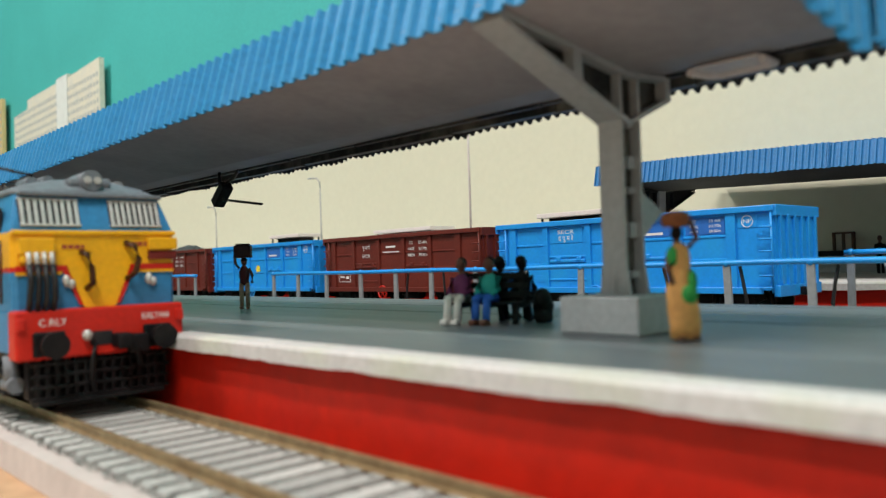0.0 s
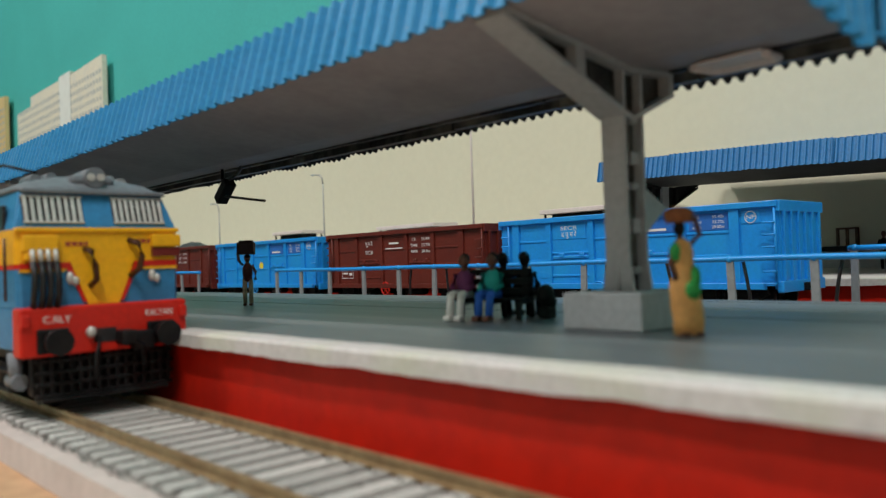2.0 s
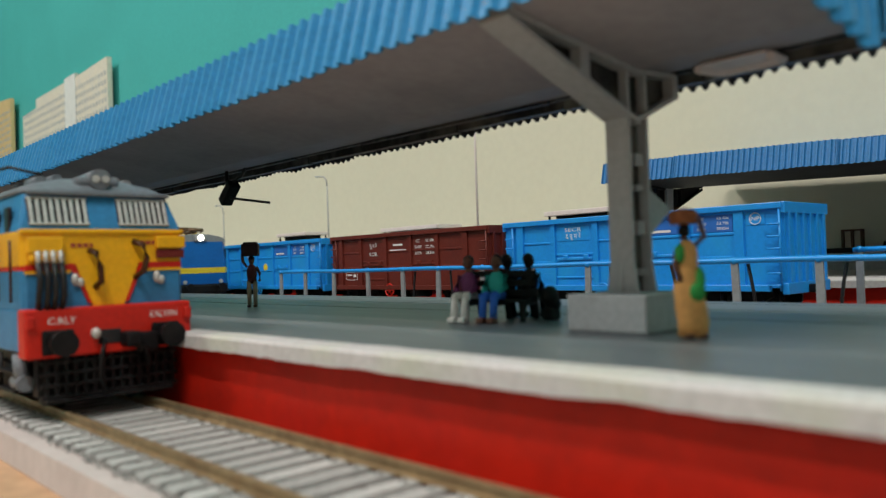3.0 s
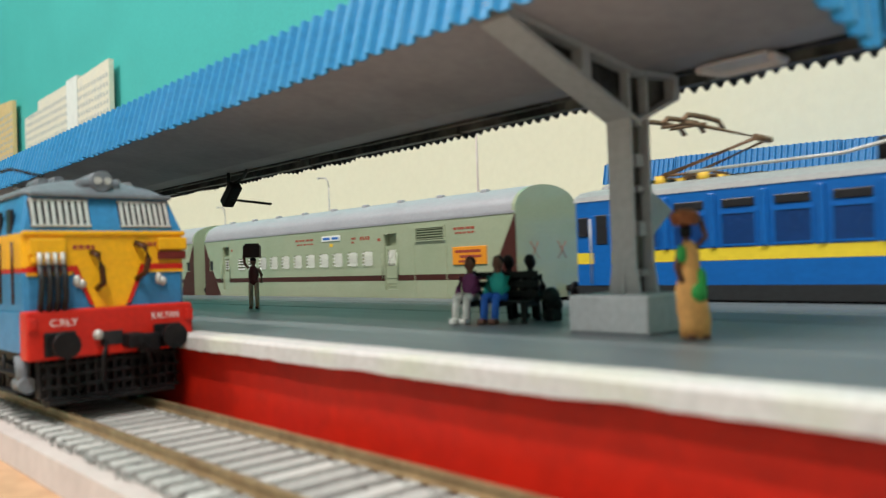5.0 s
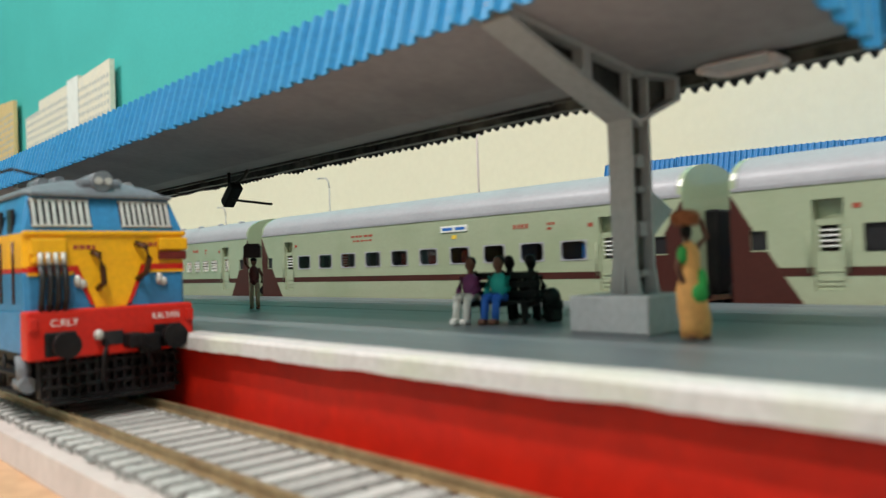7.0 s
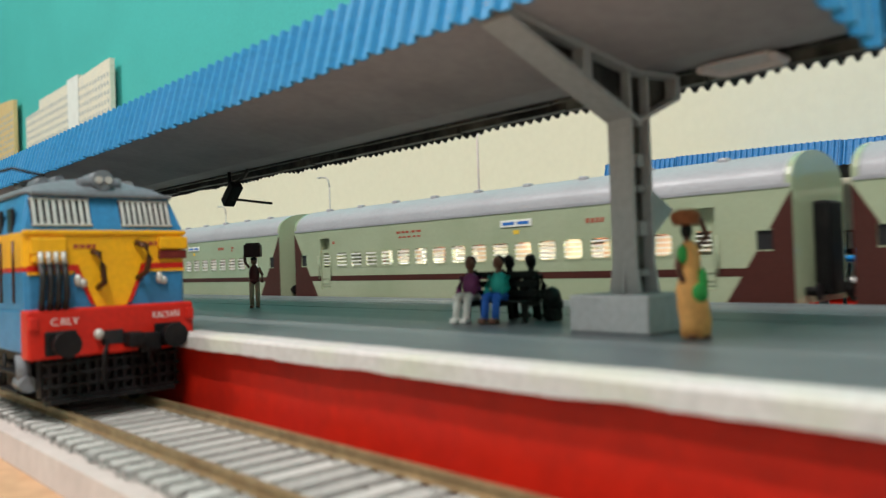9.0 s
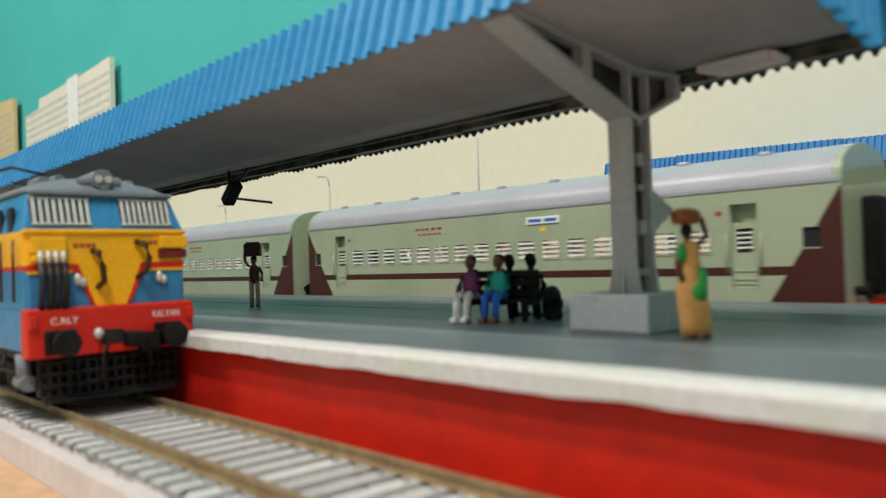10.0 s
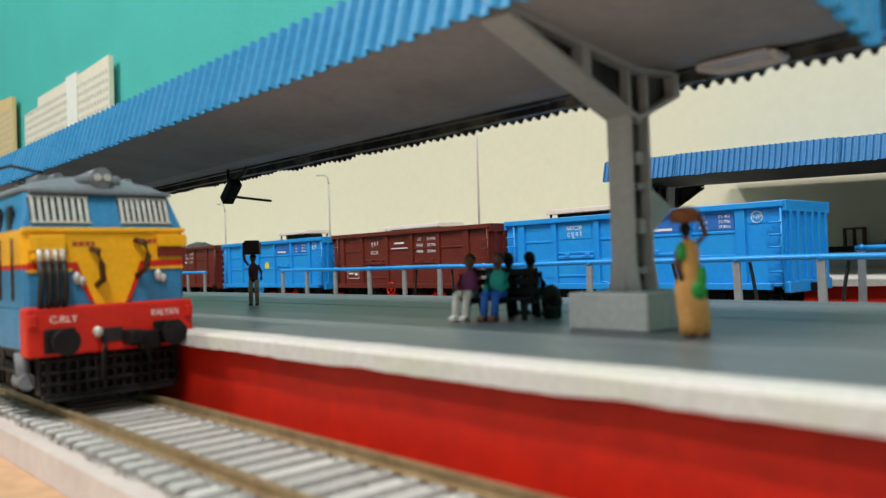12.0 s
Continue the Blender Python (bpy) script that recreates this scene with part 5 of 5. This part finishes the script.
    for q in (11.0, L - 11.0):
        for s in (-1, 1):
            x = s * h
            bm = bmesh.new()
            rounded(bm, x - 0.25, x + 0.25, q - 3.4, q + 3.4, 12.5, 34, 0.2)
            d = part("cab_door", bm, EBLUE, g)
            bm = bmesh.new()
            rounded(bm, x - 0.5, x + 0.5, q - 2.2, q + 2.2, 25, 34, 0.3)
            part("door_window", bm, DARKIN, d)
            u = q + (7.0 if q > 100 else -5.6)
            bm = bmesh.new()
            rounded(bm, x - 0.4, x + 0.4, u - 1.9, u + 1.9, 27.6, 33.6, 0.3)
            part("cab_window", bm, DARKIN, g)
            bm = bmesh.new()
            rod(bm, [(x + s * 0.7, q + 3.9, 13), (x + s * 0.7, q + 3.9, 33)], 0.25, 6)
            part("grab_rail", bm, SILVER, d)
    for s in (-1, 1):
        bm = bmesh.new()
        rounded(bm, s * h - 0.2, s * h + 0.2, 121, 145, 15.2, 22.7, 0.1)
        plate = part("number_panel", bm, EBLUE, g, "blue panel across the stripe")
        bars([(-7.4 + 3.7 * k, 0, 2.6, 4.0) for k in range(5)], YELLOWINK, plate, face_side(s, s * (h + 0.22), 133, 18.9))
    bm = bmesh.new()
    rounded(bm, -5, 5, L - 13, L - 2, ze + 1.0, ze + 6.0, 1.6)
    part("rear_headlamp_box", bm, EROOF, g)
    # front
    for x in (-7.2, 7.2):
        bm = bmesh.new()
        rounded(bm, x - 6.0, x + 6.0, -0.4, 0.4, 0, 8.2, 0.3)
        w = part("windscreen", bm, CABGLOW, g, "green-lit windscreen")
        w.matrix_basis = pose(0, 0.0016, 0.0246, -9.5, 0, 0)
    for x in (-11.5, 11.5):
        bm = bmesh.new()
        rod(bm, [(x, 1, 14), (x, -0.6, 14)], 1.2, 12)
        part("marker_lamp", bm, SILVER, g)
    bm = bmesh.new()
    rounded(bm, -4, 4, 1.8, 8, ze - 0.2, ze + 4.4, 1.0)
    hl = part("headlamp_box", bm, EROOF, g)
    bm = bmesh.new()
    rod(bm, [(0, 2, ze + 2.2), (0, 1.2, ze + 2.2)], 1.9, 14)
    part("lens", bm, LAMPGLOW, hl, "lit white headlamp")
    bm = bmesh.new()
    rounded(bm, -15.5, 15.5, -1.4, 1.2, zb - 1, zb + 3.0, 0.4)
    part("buffer_beam", bm, BLACK, g)
    for s in (-1, 1):
        for e, q in ((1, 0.0), (-1, L)):
            bm = bmesh.new()
            rod(bm, [(s * 10.2, q, 10.6), (s * 10.2, q - e * 4.6, 10.6)], 1.4, 10)
            rod(bm, [(s * 10.2, q - e * 4.6, 10.6), (s * 10.2, q - e * 5.4, 10.6)], 2.6, 14)
            part("buffer", bm, BLACK, g)
    bm = bmesh.new()
    prism(bm, [(-13, 2.2), (13, 2.2), (14.5, 8), (-14.5, 8)], "y", -0.8, 0.6)
    part("cattle_guard", bm, BLACK, g)
    bm = bmesh.new()
    box(bm, -12, 12, 6, L - 6, 4.5, zb + 0.2)
    part("underframe", bm, BLACK, g)
    for q in (44.0, L - 44.0):
        bogie(g, q, 0, xw=13.2, r=6.2, base=17.0)
    # pantographs: the front one folded, the rear one raised
    for q, up in ((30.0, 2.0), (205.0, 16.0)):
        bm = bmesh.new()
        for s in (-1, 1):
            for d in (-7, 7):
                rod(bm, [(s * 6, q + d, ze + 3.2), (s * 6, q + d, ze + 6.4)], 1.7, 8)
        part("insulator", bm, INSUL, g, "yellow insulator legs")
        bm = bmesh.new()
        z = ze + 6.4
        rod(bm, [(-6, q - 8.5, z), (6, q - 8.5, z), (6, q + 8.5, z), (-6, q + 8.5, z), (-6, q - 8.5, z + 0.01)], 0.45, 6)
        pan = part("pantograph", bm, PANTO, g, "raised rusty pantograph")
        for s in (-1, 1):
            bm = bmesh.new()
            rod(bm, [(s * 6, q + 6, z), (s * 3.4, q - 22, z + up * 0.5), (s * 3, q + 1, z + up)], 0.85, 6)
            part("pantograph_arm", bm, PANTO, pan)
        bm = bmesh.new()
        rod(bm, [(-4.6, q - 22, z + up * 0.5), (4.6, q - 22, z + up * 0.5)], 1.0, 8)
        rod(bm, [(-2.5, q - 4, z + up - 0.8), (-2.5, q + 8, z + up - 0.8)], 0.5, 6)
        rod(bm, [(2.5, q - 4, z + up - 0.8), (2.5, q + 8, z + up - 0.8)], 0.5, 6)
        part("knuckle", bm, PANTO, pan)
        for d in (-4.5, 2.0, 8.5):
            bm = bmesh.new()
            rod(bm, [(-12, q + d, z + up - 1.6), (-9, q + d, z + up + 0.6), (0, q + d, z + up + 0.9), (9, q + d, z + up + 0.6), (12, q + d, z + up - 1.6)], 0.8, 6)
            part("collector_bow", bm, PANTO, pan)
    return g


LOCO = passing_loco()
SLEEPER_COACH = coach_shell("sleeper", "cream sleeper coach with barred windows and brown band")
DARK_COACH = coach_shell("dark", "cream air-conditioned coach with wide dark windows")
CLEAR_COACH = coach_shell("clear", "cream air-conditioned coach with tinted windows")
LUGGAGE_COACH = coach_shell("luggage", "cream luggage coach with an orange notice board and barred windows")
luggage_fittings(LUGGAGE_COACH)
for o in list(LUGGAGE_COACH.children):
    # the outer end of the train is closed
    if o.name.startswith("gangway") and sum(v.co.y for v in o.data.vertices) < 0:
        bpy.data.objects.remove(o)
bm = bmesh.new()
box(bm, -0.3, 0.3, 76, CL - 30, 9.6, 36.5)
part("inner_wall", bm, WHITEPAINT, LUGGAGE_COACH, "pale inner wall")
for s in (-1, 1):
    bm = bmesh.new()
    rounded(bm, s * 8 - 1.5, s * 8 + 1.5, 78, CL - 32, 35.9, 36.5, 0.2)
    part("ceiling_lamp", bm, COACHDIM, LUGGAGE_COACH, "glowing ceiling strip")
REST = Matrix.Translation((0.213, 0, 0.013))
COACHES = [LUGGAGE_COACH, DARK_COACH, CLEAR_COACH, copy_thing(SLEEPER_COACH, REST), SLEEPER_COACH, copy_thing(SLEEPER_COACH, REST), copy_thing(LUGGAGE_COACH, REST)]
for lit in (3, 4, 5):
    bm = bmesh.new()
    box(bm, CW / 2 - 2.0, CW / 2 - 1.6, 30, CL - 30, 9.6, 36.5)
    part("inner_wall", bm, PINKWALL, COACHES[lit], "pinkish inner wall")
    bm = bmesh.new()
    rounded(bm, -3, 3, 30, CL - 30, 35.9, 36.5, 0.2)
    part("ceiling_lamp", bm, COACHGLOW if lit == 4 else COACHDIM, COACHES[lit], "glowing ceiling strip")


# ---- small painted figures (plain shapes, one mesh each) ----
def seated_figure(x, y, turn, mats, label):
    bm = bmesh.new()
    ball(bm, (0, 0, 7.8), 2.0, 1.5, 2.9, 0)
    ball(bm, (0, 0, 5.4), 2.0, 1.7, 1.4, 1)
    for s in (-1, 1):
        rod(bm, [(s * 0.9, 0, 5.3), (s * 1.2, -3.2, 5.5), (s * 1.2, -4.4, 5.2)], 0.95, 8, 1)
        rod(bm, [(s * 1.2, -4.2, 5.4), (s * 1.2, -4.9, 0.9)], 0.85, 8, 1)
        rounded(bm, s * 1.2 - 0.8, s * 1.2 + 0.8, -6.8, -4.2, 0.05, 1.2, 0.3, 3)
        rod(bm, [(s * 2.0, 0, 9.6), (s * 2.4, -1.0, 7.2), (s * 1.4, -3.0, 6.2)], 0.65, 8, 0)
    rod(bm, [(0, 0, 10), (0, 0, 11.4)], 0.7, 8, 2)
    ball(bm, (0, -0.1, 12.4), 1.15, 1.25, 1.5, 2)
    ball(bm, (0, 0.3, 12.9), 1.2, 1.2, 1.25, 4)
    ob = part("seated_figurine", bm, mats)
    ob.matrix_basis = pose(x * MM, y * MM, 0.0212, 0, 0, turn)
    return tagged(ob, label, "figurine", "seated figurines")


def bench(x, y, turn):
    b = thing("bench", (x, y, 21.2), "dark back-to-back platform bench", "bench")
    b.rotation_euler[2] = radians(turn)
    for s in (-1, 1):
        bm = bmesh.new()
        rounded(bm, -8, 8, s * 2.6 - 2.0, s * 2.6 + 2.0, 4.0, 4.6, 0.15)
        part("seat", bm, DARKGREEN, b)
        bm = bmesh.new()
        for k in range(3):
            rounded(bm, -8, 8, s * 0.7 - 0.25, s * 0.7 + 0.25, 5.2 + 2.0 * k, 6.6 + 2.0 * k, 0.12)
        part("backrest", bm, DARKGREEN, b)
    for xx in (-6.6, 0, 6.6):
        bm = bmesh.new()
        prism(bm, [(-4.4, 0), (-3.6, 0), (-2.8, 3.2), (2.8, 3.2), (3.6, 0), (4.4, 0), (3.8, 4.1), (0.5, 4.4), (0.4, 11), (-0.4, 11), (-0.5, 4.4), (-3.8, 4.1)], "x", xx - 0.5, xx + 0.5)
        part("leg", bm, DARKGREEN, b)


BX, BY, BT = 121.5, 112.5, -72.0
bench(BX, BY, BT)


def on_bench(u, v):
    a = radians(BT)
    return BX + u * math.cos(a) - v * math.sin(a), BY + u * math.sin(a) + v * math.cos(a)


for u, v, turn, mats, label in (
    (-6.2, -2.6, BT, [PURPLE, WHITEPAINT, SKIN, WHITEPAINT, HAIR], "seated figurine in purple shirt and white trousers"),
    (0.4, -2.6, BT, [TURQ, JEANS, SKIN, SKIN, HAIR], "seated figurine in turquoise shirt and blue trousers"),
    (0.6, 2.6, BT + 180, [HAIR, HAIR, HAIR, HAIR, HAIR], "seated figurine in black clothes"),
    (5.6, 2.6, BT + 180, [HAIR, DARKGREEN, HAIR, HAIR, HAIR], "seated figurine in dark clothes"),
):
    seated_figure(*on_bench(u, v), turn, mats, label)
bm = bmesh.new()
sx, sy = on_bench(7.5, -1.4)
ball(bm, (0, 0, 5.0), 2.0, 1.8, 2.2, n=8)
ball(bm, (1.0, 0, 3.4), 1.9, 1.6, 1.9, n=8)
rounded(bm, -1.4, 2.0, -1.3, 1.3, 0.05, 2.6, 0.5)
ob = part("luggage_sack", bm, DARKGREEN)
ob.matrix_basis = pose((sx + 3.2) * MM, (sy - 2.4) * MM, 0.0212)
tagged(ob, "dark bulging luggage sack beside the bench", "luggage")


def woman():
    bm = bmesh.new()
    # draped skirt, waist and torso as one turned shape
    prof = [(2.6, 0.3), (2.75, 2.5), (2.7, 5), (2.5, 7.5), (1.9, 9.6), (1.75, 11.4), (1.8, 13.0), (1.4, 14.2), (0.7, 14.9)]
    rings = []
    for r, z in prof:
        rings.append([bm.verts.new((-0.055 * z + 0.2 * math.sin(z * 0.6) + r * math.cos(a) * (1 + 0.06 * math.sin(5 * a + z)), r * 0.8 * math.sin(a) * (1 + 0.06 * math.sin(4 * a)), z)) for a in np.linspace(0, 2 * math.pi, 14, endpoint=False)])
    for u, w in zip(rings, rings[1:]):
        for j in range(14):
            f = bm.faces.new((u[j], u[(j + 1) % 14], w[(j + 1) % 14], w[j]))
            f.smooth, f.material_index = True, 0
    bm.faces.new(rings[0][::-1])
    bm.faces.new(rings[-1])
    # green pleat at one hip, green blouse sleeve
    ball(bm, (0.3, -1.5, 7.0), 1.5, 1.2, 1.6, 1)
    ball(bm, (1.0, -1.3, 8.8), 0.9, 0.9, 2.0, 1)
    ball(bm, (-2.1, -0.7, 12.9), 0.9, 0.9, 1.5, 1)
    rod(bm, [(-2.3, 0, 13.6), (-2.9, -0.3, 11), (-2.2, -0.9, 8.6)], 0.55, 8, 2)
    rod(bm, [(0.6, 0, 13.8), (2.6, 0.1, 15.4), (1.6, 0, 18.2)], 0.5, 8, 2)
    rod(bm, [(-0.9, 0, 14.4), (-1.0, 0, 15.8)], 0.6, 8, 2)
    ball(bm, (-1.0, 0, 16.4), 1.0, 1.05, 1.25, 3)
    rod(bm, [(-1.1, 0, 17.3), (-1.1, 0, 17.9), (-1.1, 0, 18.6), (-1.1, 0, 18.8)], 2.1, 14, 4, r1=2.8)
    ball(bm, (-1.1, 0, 18.9), 2.5, 2.5, 0.9, 4)
    for s in (-1, 1):
        rounded(bm, s * 1.2 - 0.7, s * 1.2 + 0.7, -2.2, 0.4, 0.02, 0.7, 0.2, 2)
    ob = part("standing_figurine", bm, [SARI, GREEN, SKIN, HAIR, BASKET])
    ob.matrix_basis = pose(0.1078, 0.0603, 0.0212, 0, 0, -40) @ Matrix.Diagonal((0.88, 0.88, 1, 1))
    tagged(ob, "figurine in an ochre sari carrying a basket on its head", "figurine")


woman()


def porter():
    bm = bmesh.new()
    for s in (-1, 1):
        rod(bm, [(s * 0.9, 0, 8.6), (s * 1.0, 0, 4.5), (s * 1.0, 0.1, 0.7)], 0.85, 8, 1, r1=0.65)
        rounded(bm, s * 1.0 - 0.55, s * 1.0 + 0.55, -1.6, 0.7, 0.02, 0.8, 0.2, 2)
    ball(bm, (0, 0, 11.2), 1.75, 1.15, 3.2, 0)
    ball(bm, (0, 0, 9.0), 1.6, 1.1, 1.3, 0)
    rod(bm, [(-1.5, 0, 13.4), (-2.8, 0, 15.2), (-3.0, 0, 17.8)], 0.5, 8, 2)
    rod(bm, [(1.5, 0, 13.4), (2.6, 0, 11), (2.7, -1.2, 8.6)], 0.5, 8, 2)
    rod(bm, [(0, 0, 13.6), (0, 0, 14.8)], 0.6, 8, 2)
    ball(bm, (0, 0, 15.6), 1.0, 1.1, 1.3, 2)
    ball(bm, (0, 0, 16.2), 1.1, 1.2, 0.8, 3)
    rounded(bm, -3.0, 2.5, -2.0, 2.0, 16.9, 21.0, 0.3, 4)
    rounded(bm, -2.4, 2.0, -1.5, 1.5, 20.9, 21.6, 0.2, 4)
    ob = part("porter_figurine", bm, [MAROONSHIRT, KHAKI, SKIN, HAIR, DARKBOX])
    ob.matrix_basis = pose(0.1289, 0.2314, 0.0212, 0, 0, -38)
    tagged(ob, "porter figurine in maroon carrying a box on its head", "figurine")


porter()


def far_figure(x, y, turn, mats, label):
    bm = bmesh.new()
    for s in (-1, 1):
        rod(bm, [(s * 0.9, 0, 9.0), (s * 1.1, 0, 4.5), (s * 1.0, 0.1, 0.7)], 0.95, 8, 1, r1=0.7)
        rounded(bm, s * 1.0 - 0.55, s * 1.0 + 0.55, -1.6, 0.7, 0.02, 0.8, 0.2, 1)
        rod(bm, [(s * 1.7, 0, 14.6), (s * 2.6, -0.4, 12), (s * 2.0, -1.4, 9.4)], 0.6, 8, 0)
    ball(bm, (0, 0, 12.0), 2.0, 1.3, 3.6, 0)
    rod(bm, [(0, 0, 15), (0, 0, 16.2)], 0.65, 8, 2)
    ball(bm, (0, 0, 17.4), 1.15, 1.2, 1.5, 2)
    ob = part("standing_figurine", bm, mats)
    ob.matrix_basis = pose(x * MM, y * MM, 0.0224, 0, 0, turn)
    tagged(ob, label, "figurine")


far_figure(420, 128, -60, [HAIR, HAIR, SKIN], "dark dressed figurine standing on the far platform")


# ---- lamp posts, kiosks and card houses on the far side ----
def lamp_post(x, y, z, top, reach, label, paint=POLE):
    p = thing("lamp_post", (x, y, z), label, "street lamp", "lamp posts")
    bm = bmesh.new()
    rod(bm, [(0, 0, 0), (0, 0, (top - z) * 0.5), (0, 0, top - z - 8)], 0.75, 8, r1=0.6)
    part("pole", bm, paint, p)
    if reach:
        bm = bmesh.new()
        rod(bm, [(0, 0, top - z - 8), (0, 1.0, top - z - 3.5), (0, 4, top - z - 0.8), (0, reach, top - z)], 0.62, 8)
        arm = part("arm", bm, POLE, p)
        bm = bmesh.new()
        rounded(bm, -1, 1, reach - 0.5, reach + 3.6, top - z - 0.5, top - z + 0.5, 0.3)
        part("lamp_head", bm, CONCRETE, arm)
    return p


lamp_post(330, 477, 22.4, 101.5, 11, "thin pale lamp post with a curved arm")
lamp_post(330, 322, 22.4, 178, 0, "thin pale straight mast on the far platform", PALEMAST)
lamp_post(330, 640, 22.4, 92, 11, "thin pale lamp post with a curved arm")


def kiosk(x, y, ln, zt, label):
    k = thing("platform_stall", (x, y, 22.4), label, "stall", "platform stalls")
    h = zt - 22.4
    bm = bmesh.new()
    rounded(bm, 0, 20, 0, ln, 0, h - 6.5, 0.4)
    part("body", bm, FRAMEBROWN, k, "dark brown stall body")
    bm = bmesh.new()
    for s in (0.8, ln - 0.8):
        box(bm, 0.3, 1.3, s - 0.5, s + 0.5, h - 6.5, h - 2.6)
        box(bm, 18.7, 19.7, s - 0.5, s + 0.5, h - 6.5, h - 2.6)
    box(bm, 4, 16, 3, ln - 3, h - 6.5, h - 2.6)
    part("rack", bm, BLACK, k)
    bm = bmesh.new()
    rounded(bm, -1.5, 21.5, -1.5, ln + 1.5, h - 2.6, h, 0.3)
    part("roof", bm, PALEMAST, k, "flat white stall roof")


kiosk(345, 240, 41, 60.6, "brown stall with a white flat roof")
kiosk(345, 374, 57, 59.2, "brown stall with a white flat roof")
kiosk(345, 530, 42, 62.2, "brown stall with a white flat roof")


def card_house(y0, y1, z0, z1, steps, mat, label, x=468.0):
    """A printed card block of flats with slightly raised window strips."""
    hgt = thing("card_house", (x, 0, 0), label, "model house", "card houses")
    bm = bmesh.new()
    prism(bm, [(y0, z0)] + steps + [(y1, z0)], "x", -4, 4)
    part("facade", bm, mat, hgt)
    n = int((y1 - y0) / 14)
    m = int((z1 - z0) / 15)
    for i in range(n):
        for j in range(m):
            y, z = y0 + 7 + (y1 - y0 - 10) * i / n, z0 + 8 + (z1 - z0 - 22) * j / m
            bm = bmesh.new()
            box(bm, -4.3, -3.9, y, y + 6, z, z + 7)
            part("window", bm, CARDWIN, hgt)
    return hgt


card_house(1284, 1765, 0.2, 388, [(1284, 388), (1440, 384), (1440, 392), (1495, 392), (1495, 386), (1672, 386), (1672, 368), (1765, 366)], CARD, "pale printed card block of flats before the teal wall")
card_house(1858, 2060, 0.2, 420, [(1858, 422), (2060, 438)], CARDYELLOW, "yellowish printed card block of flats before the teal wall")
bm = bmesh.new()
box(bm, 462.5, 463.6, 1436, 1494, 0.2, 391)
tagged(part("stair_tower", bm, WHITEPAINT, bpy.data.objects["card_house"]), "white strip of the stair tower").location.x -= 0.468


# low station building against the backdrop: dark sill strip and brown framed windows
def station_front():
    s = thing("station_building", (449, 0, 22.4), "cream station front with dark sill strip and brown windows", "model house")
    bm = bmesh.new()
    box(bm, -1, 2.8, -600, 175, 0, 9.2)
    part("lower_wall", bm, PALEGREY, s)
    bm = bmesh.new()
    rounded(bm, -3, 2.8, -600, 172, 9.2, 12.0, 0.3)
    part("sill_strip", bm, BLACK, s, "black sill strip")
    for y in (155, 70, -40, -160):
        bm = bmesh.new()
        for a, b, z0, z1 in ((-5.5, -4.3, 12.1, 22), (4.3, 5.5, 12.1, 22), (-0.6, 0.6, 12.1, 22), (-5.5, 5.5, 21, 22)):
            box(bm, -0.4, 2.8, y + a, y + b, z0, z1)
        w = part("window", bm, FRAMEBROWN, s, "brown window frame")
        bm = bmesh.new()
        box(bm, 1.6, 2.8, y - 5, y + 5, 12.1, 21.6)
        part("pane", bm, CARD, w)


station_front()


# ---- what moves ----
def motions():
    """The passenger train runs through at an even pace towards -y."""
    # seconds, and the place of the locomotive's rear end along the track
    run = [(0.0, 1471), (2.0, 942), (4.0, 413.5), (4.8, 202), (5.8, -62), (6.5, -264), (7.2, -455), (9.0, -922), (9.8, -1128), (10.4, -1277), (11.0, -1425), (11.5, -1574),
           (12.0, -1702)]
    walk(LOCO, [(t, pose(0.213, (y - 237.0) * MM, ZT * MM)) for t, y in run])
    for k, coach in enumerate(COACHES):
        # the last coach runs turned about, its luggage end at the rear
        turn, shift = (180, CL) if k == 6 else (0, 0)
        walk(coach, [(t, pose(0.213, (y + 24.0 + 245.0 * k + shift) * MM, ZT * MM, 0, 0, turn)) for t, y in run])


motions()
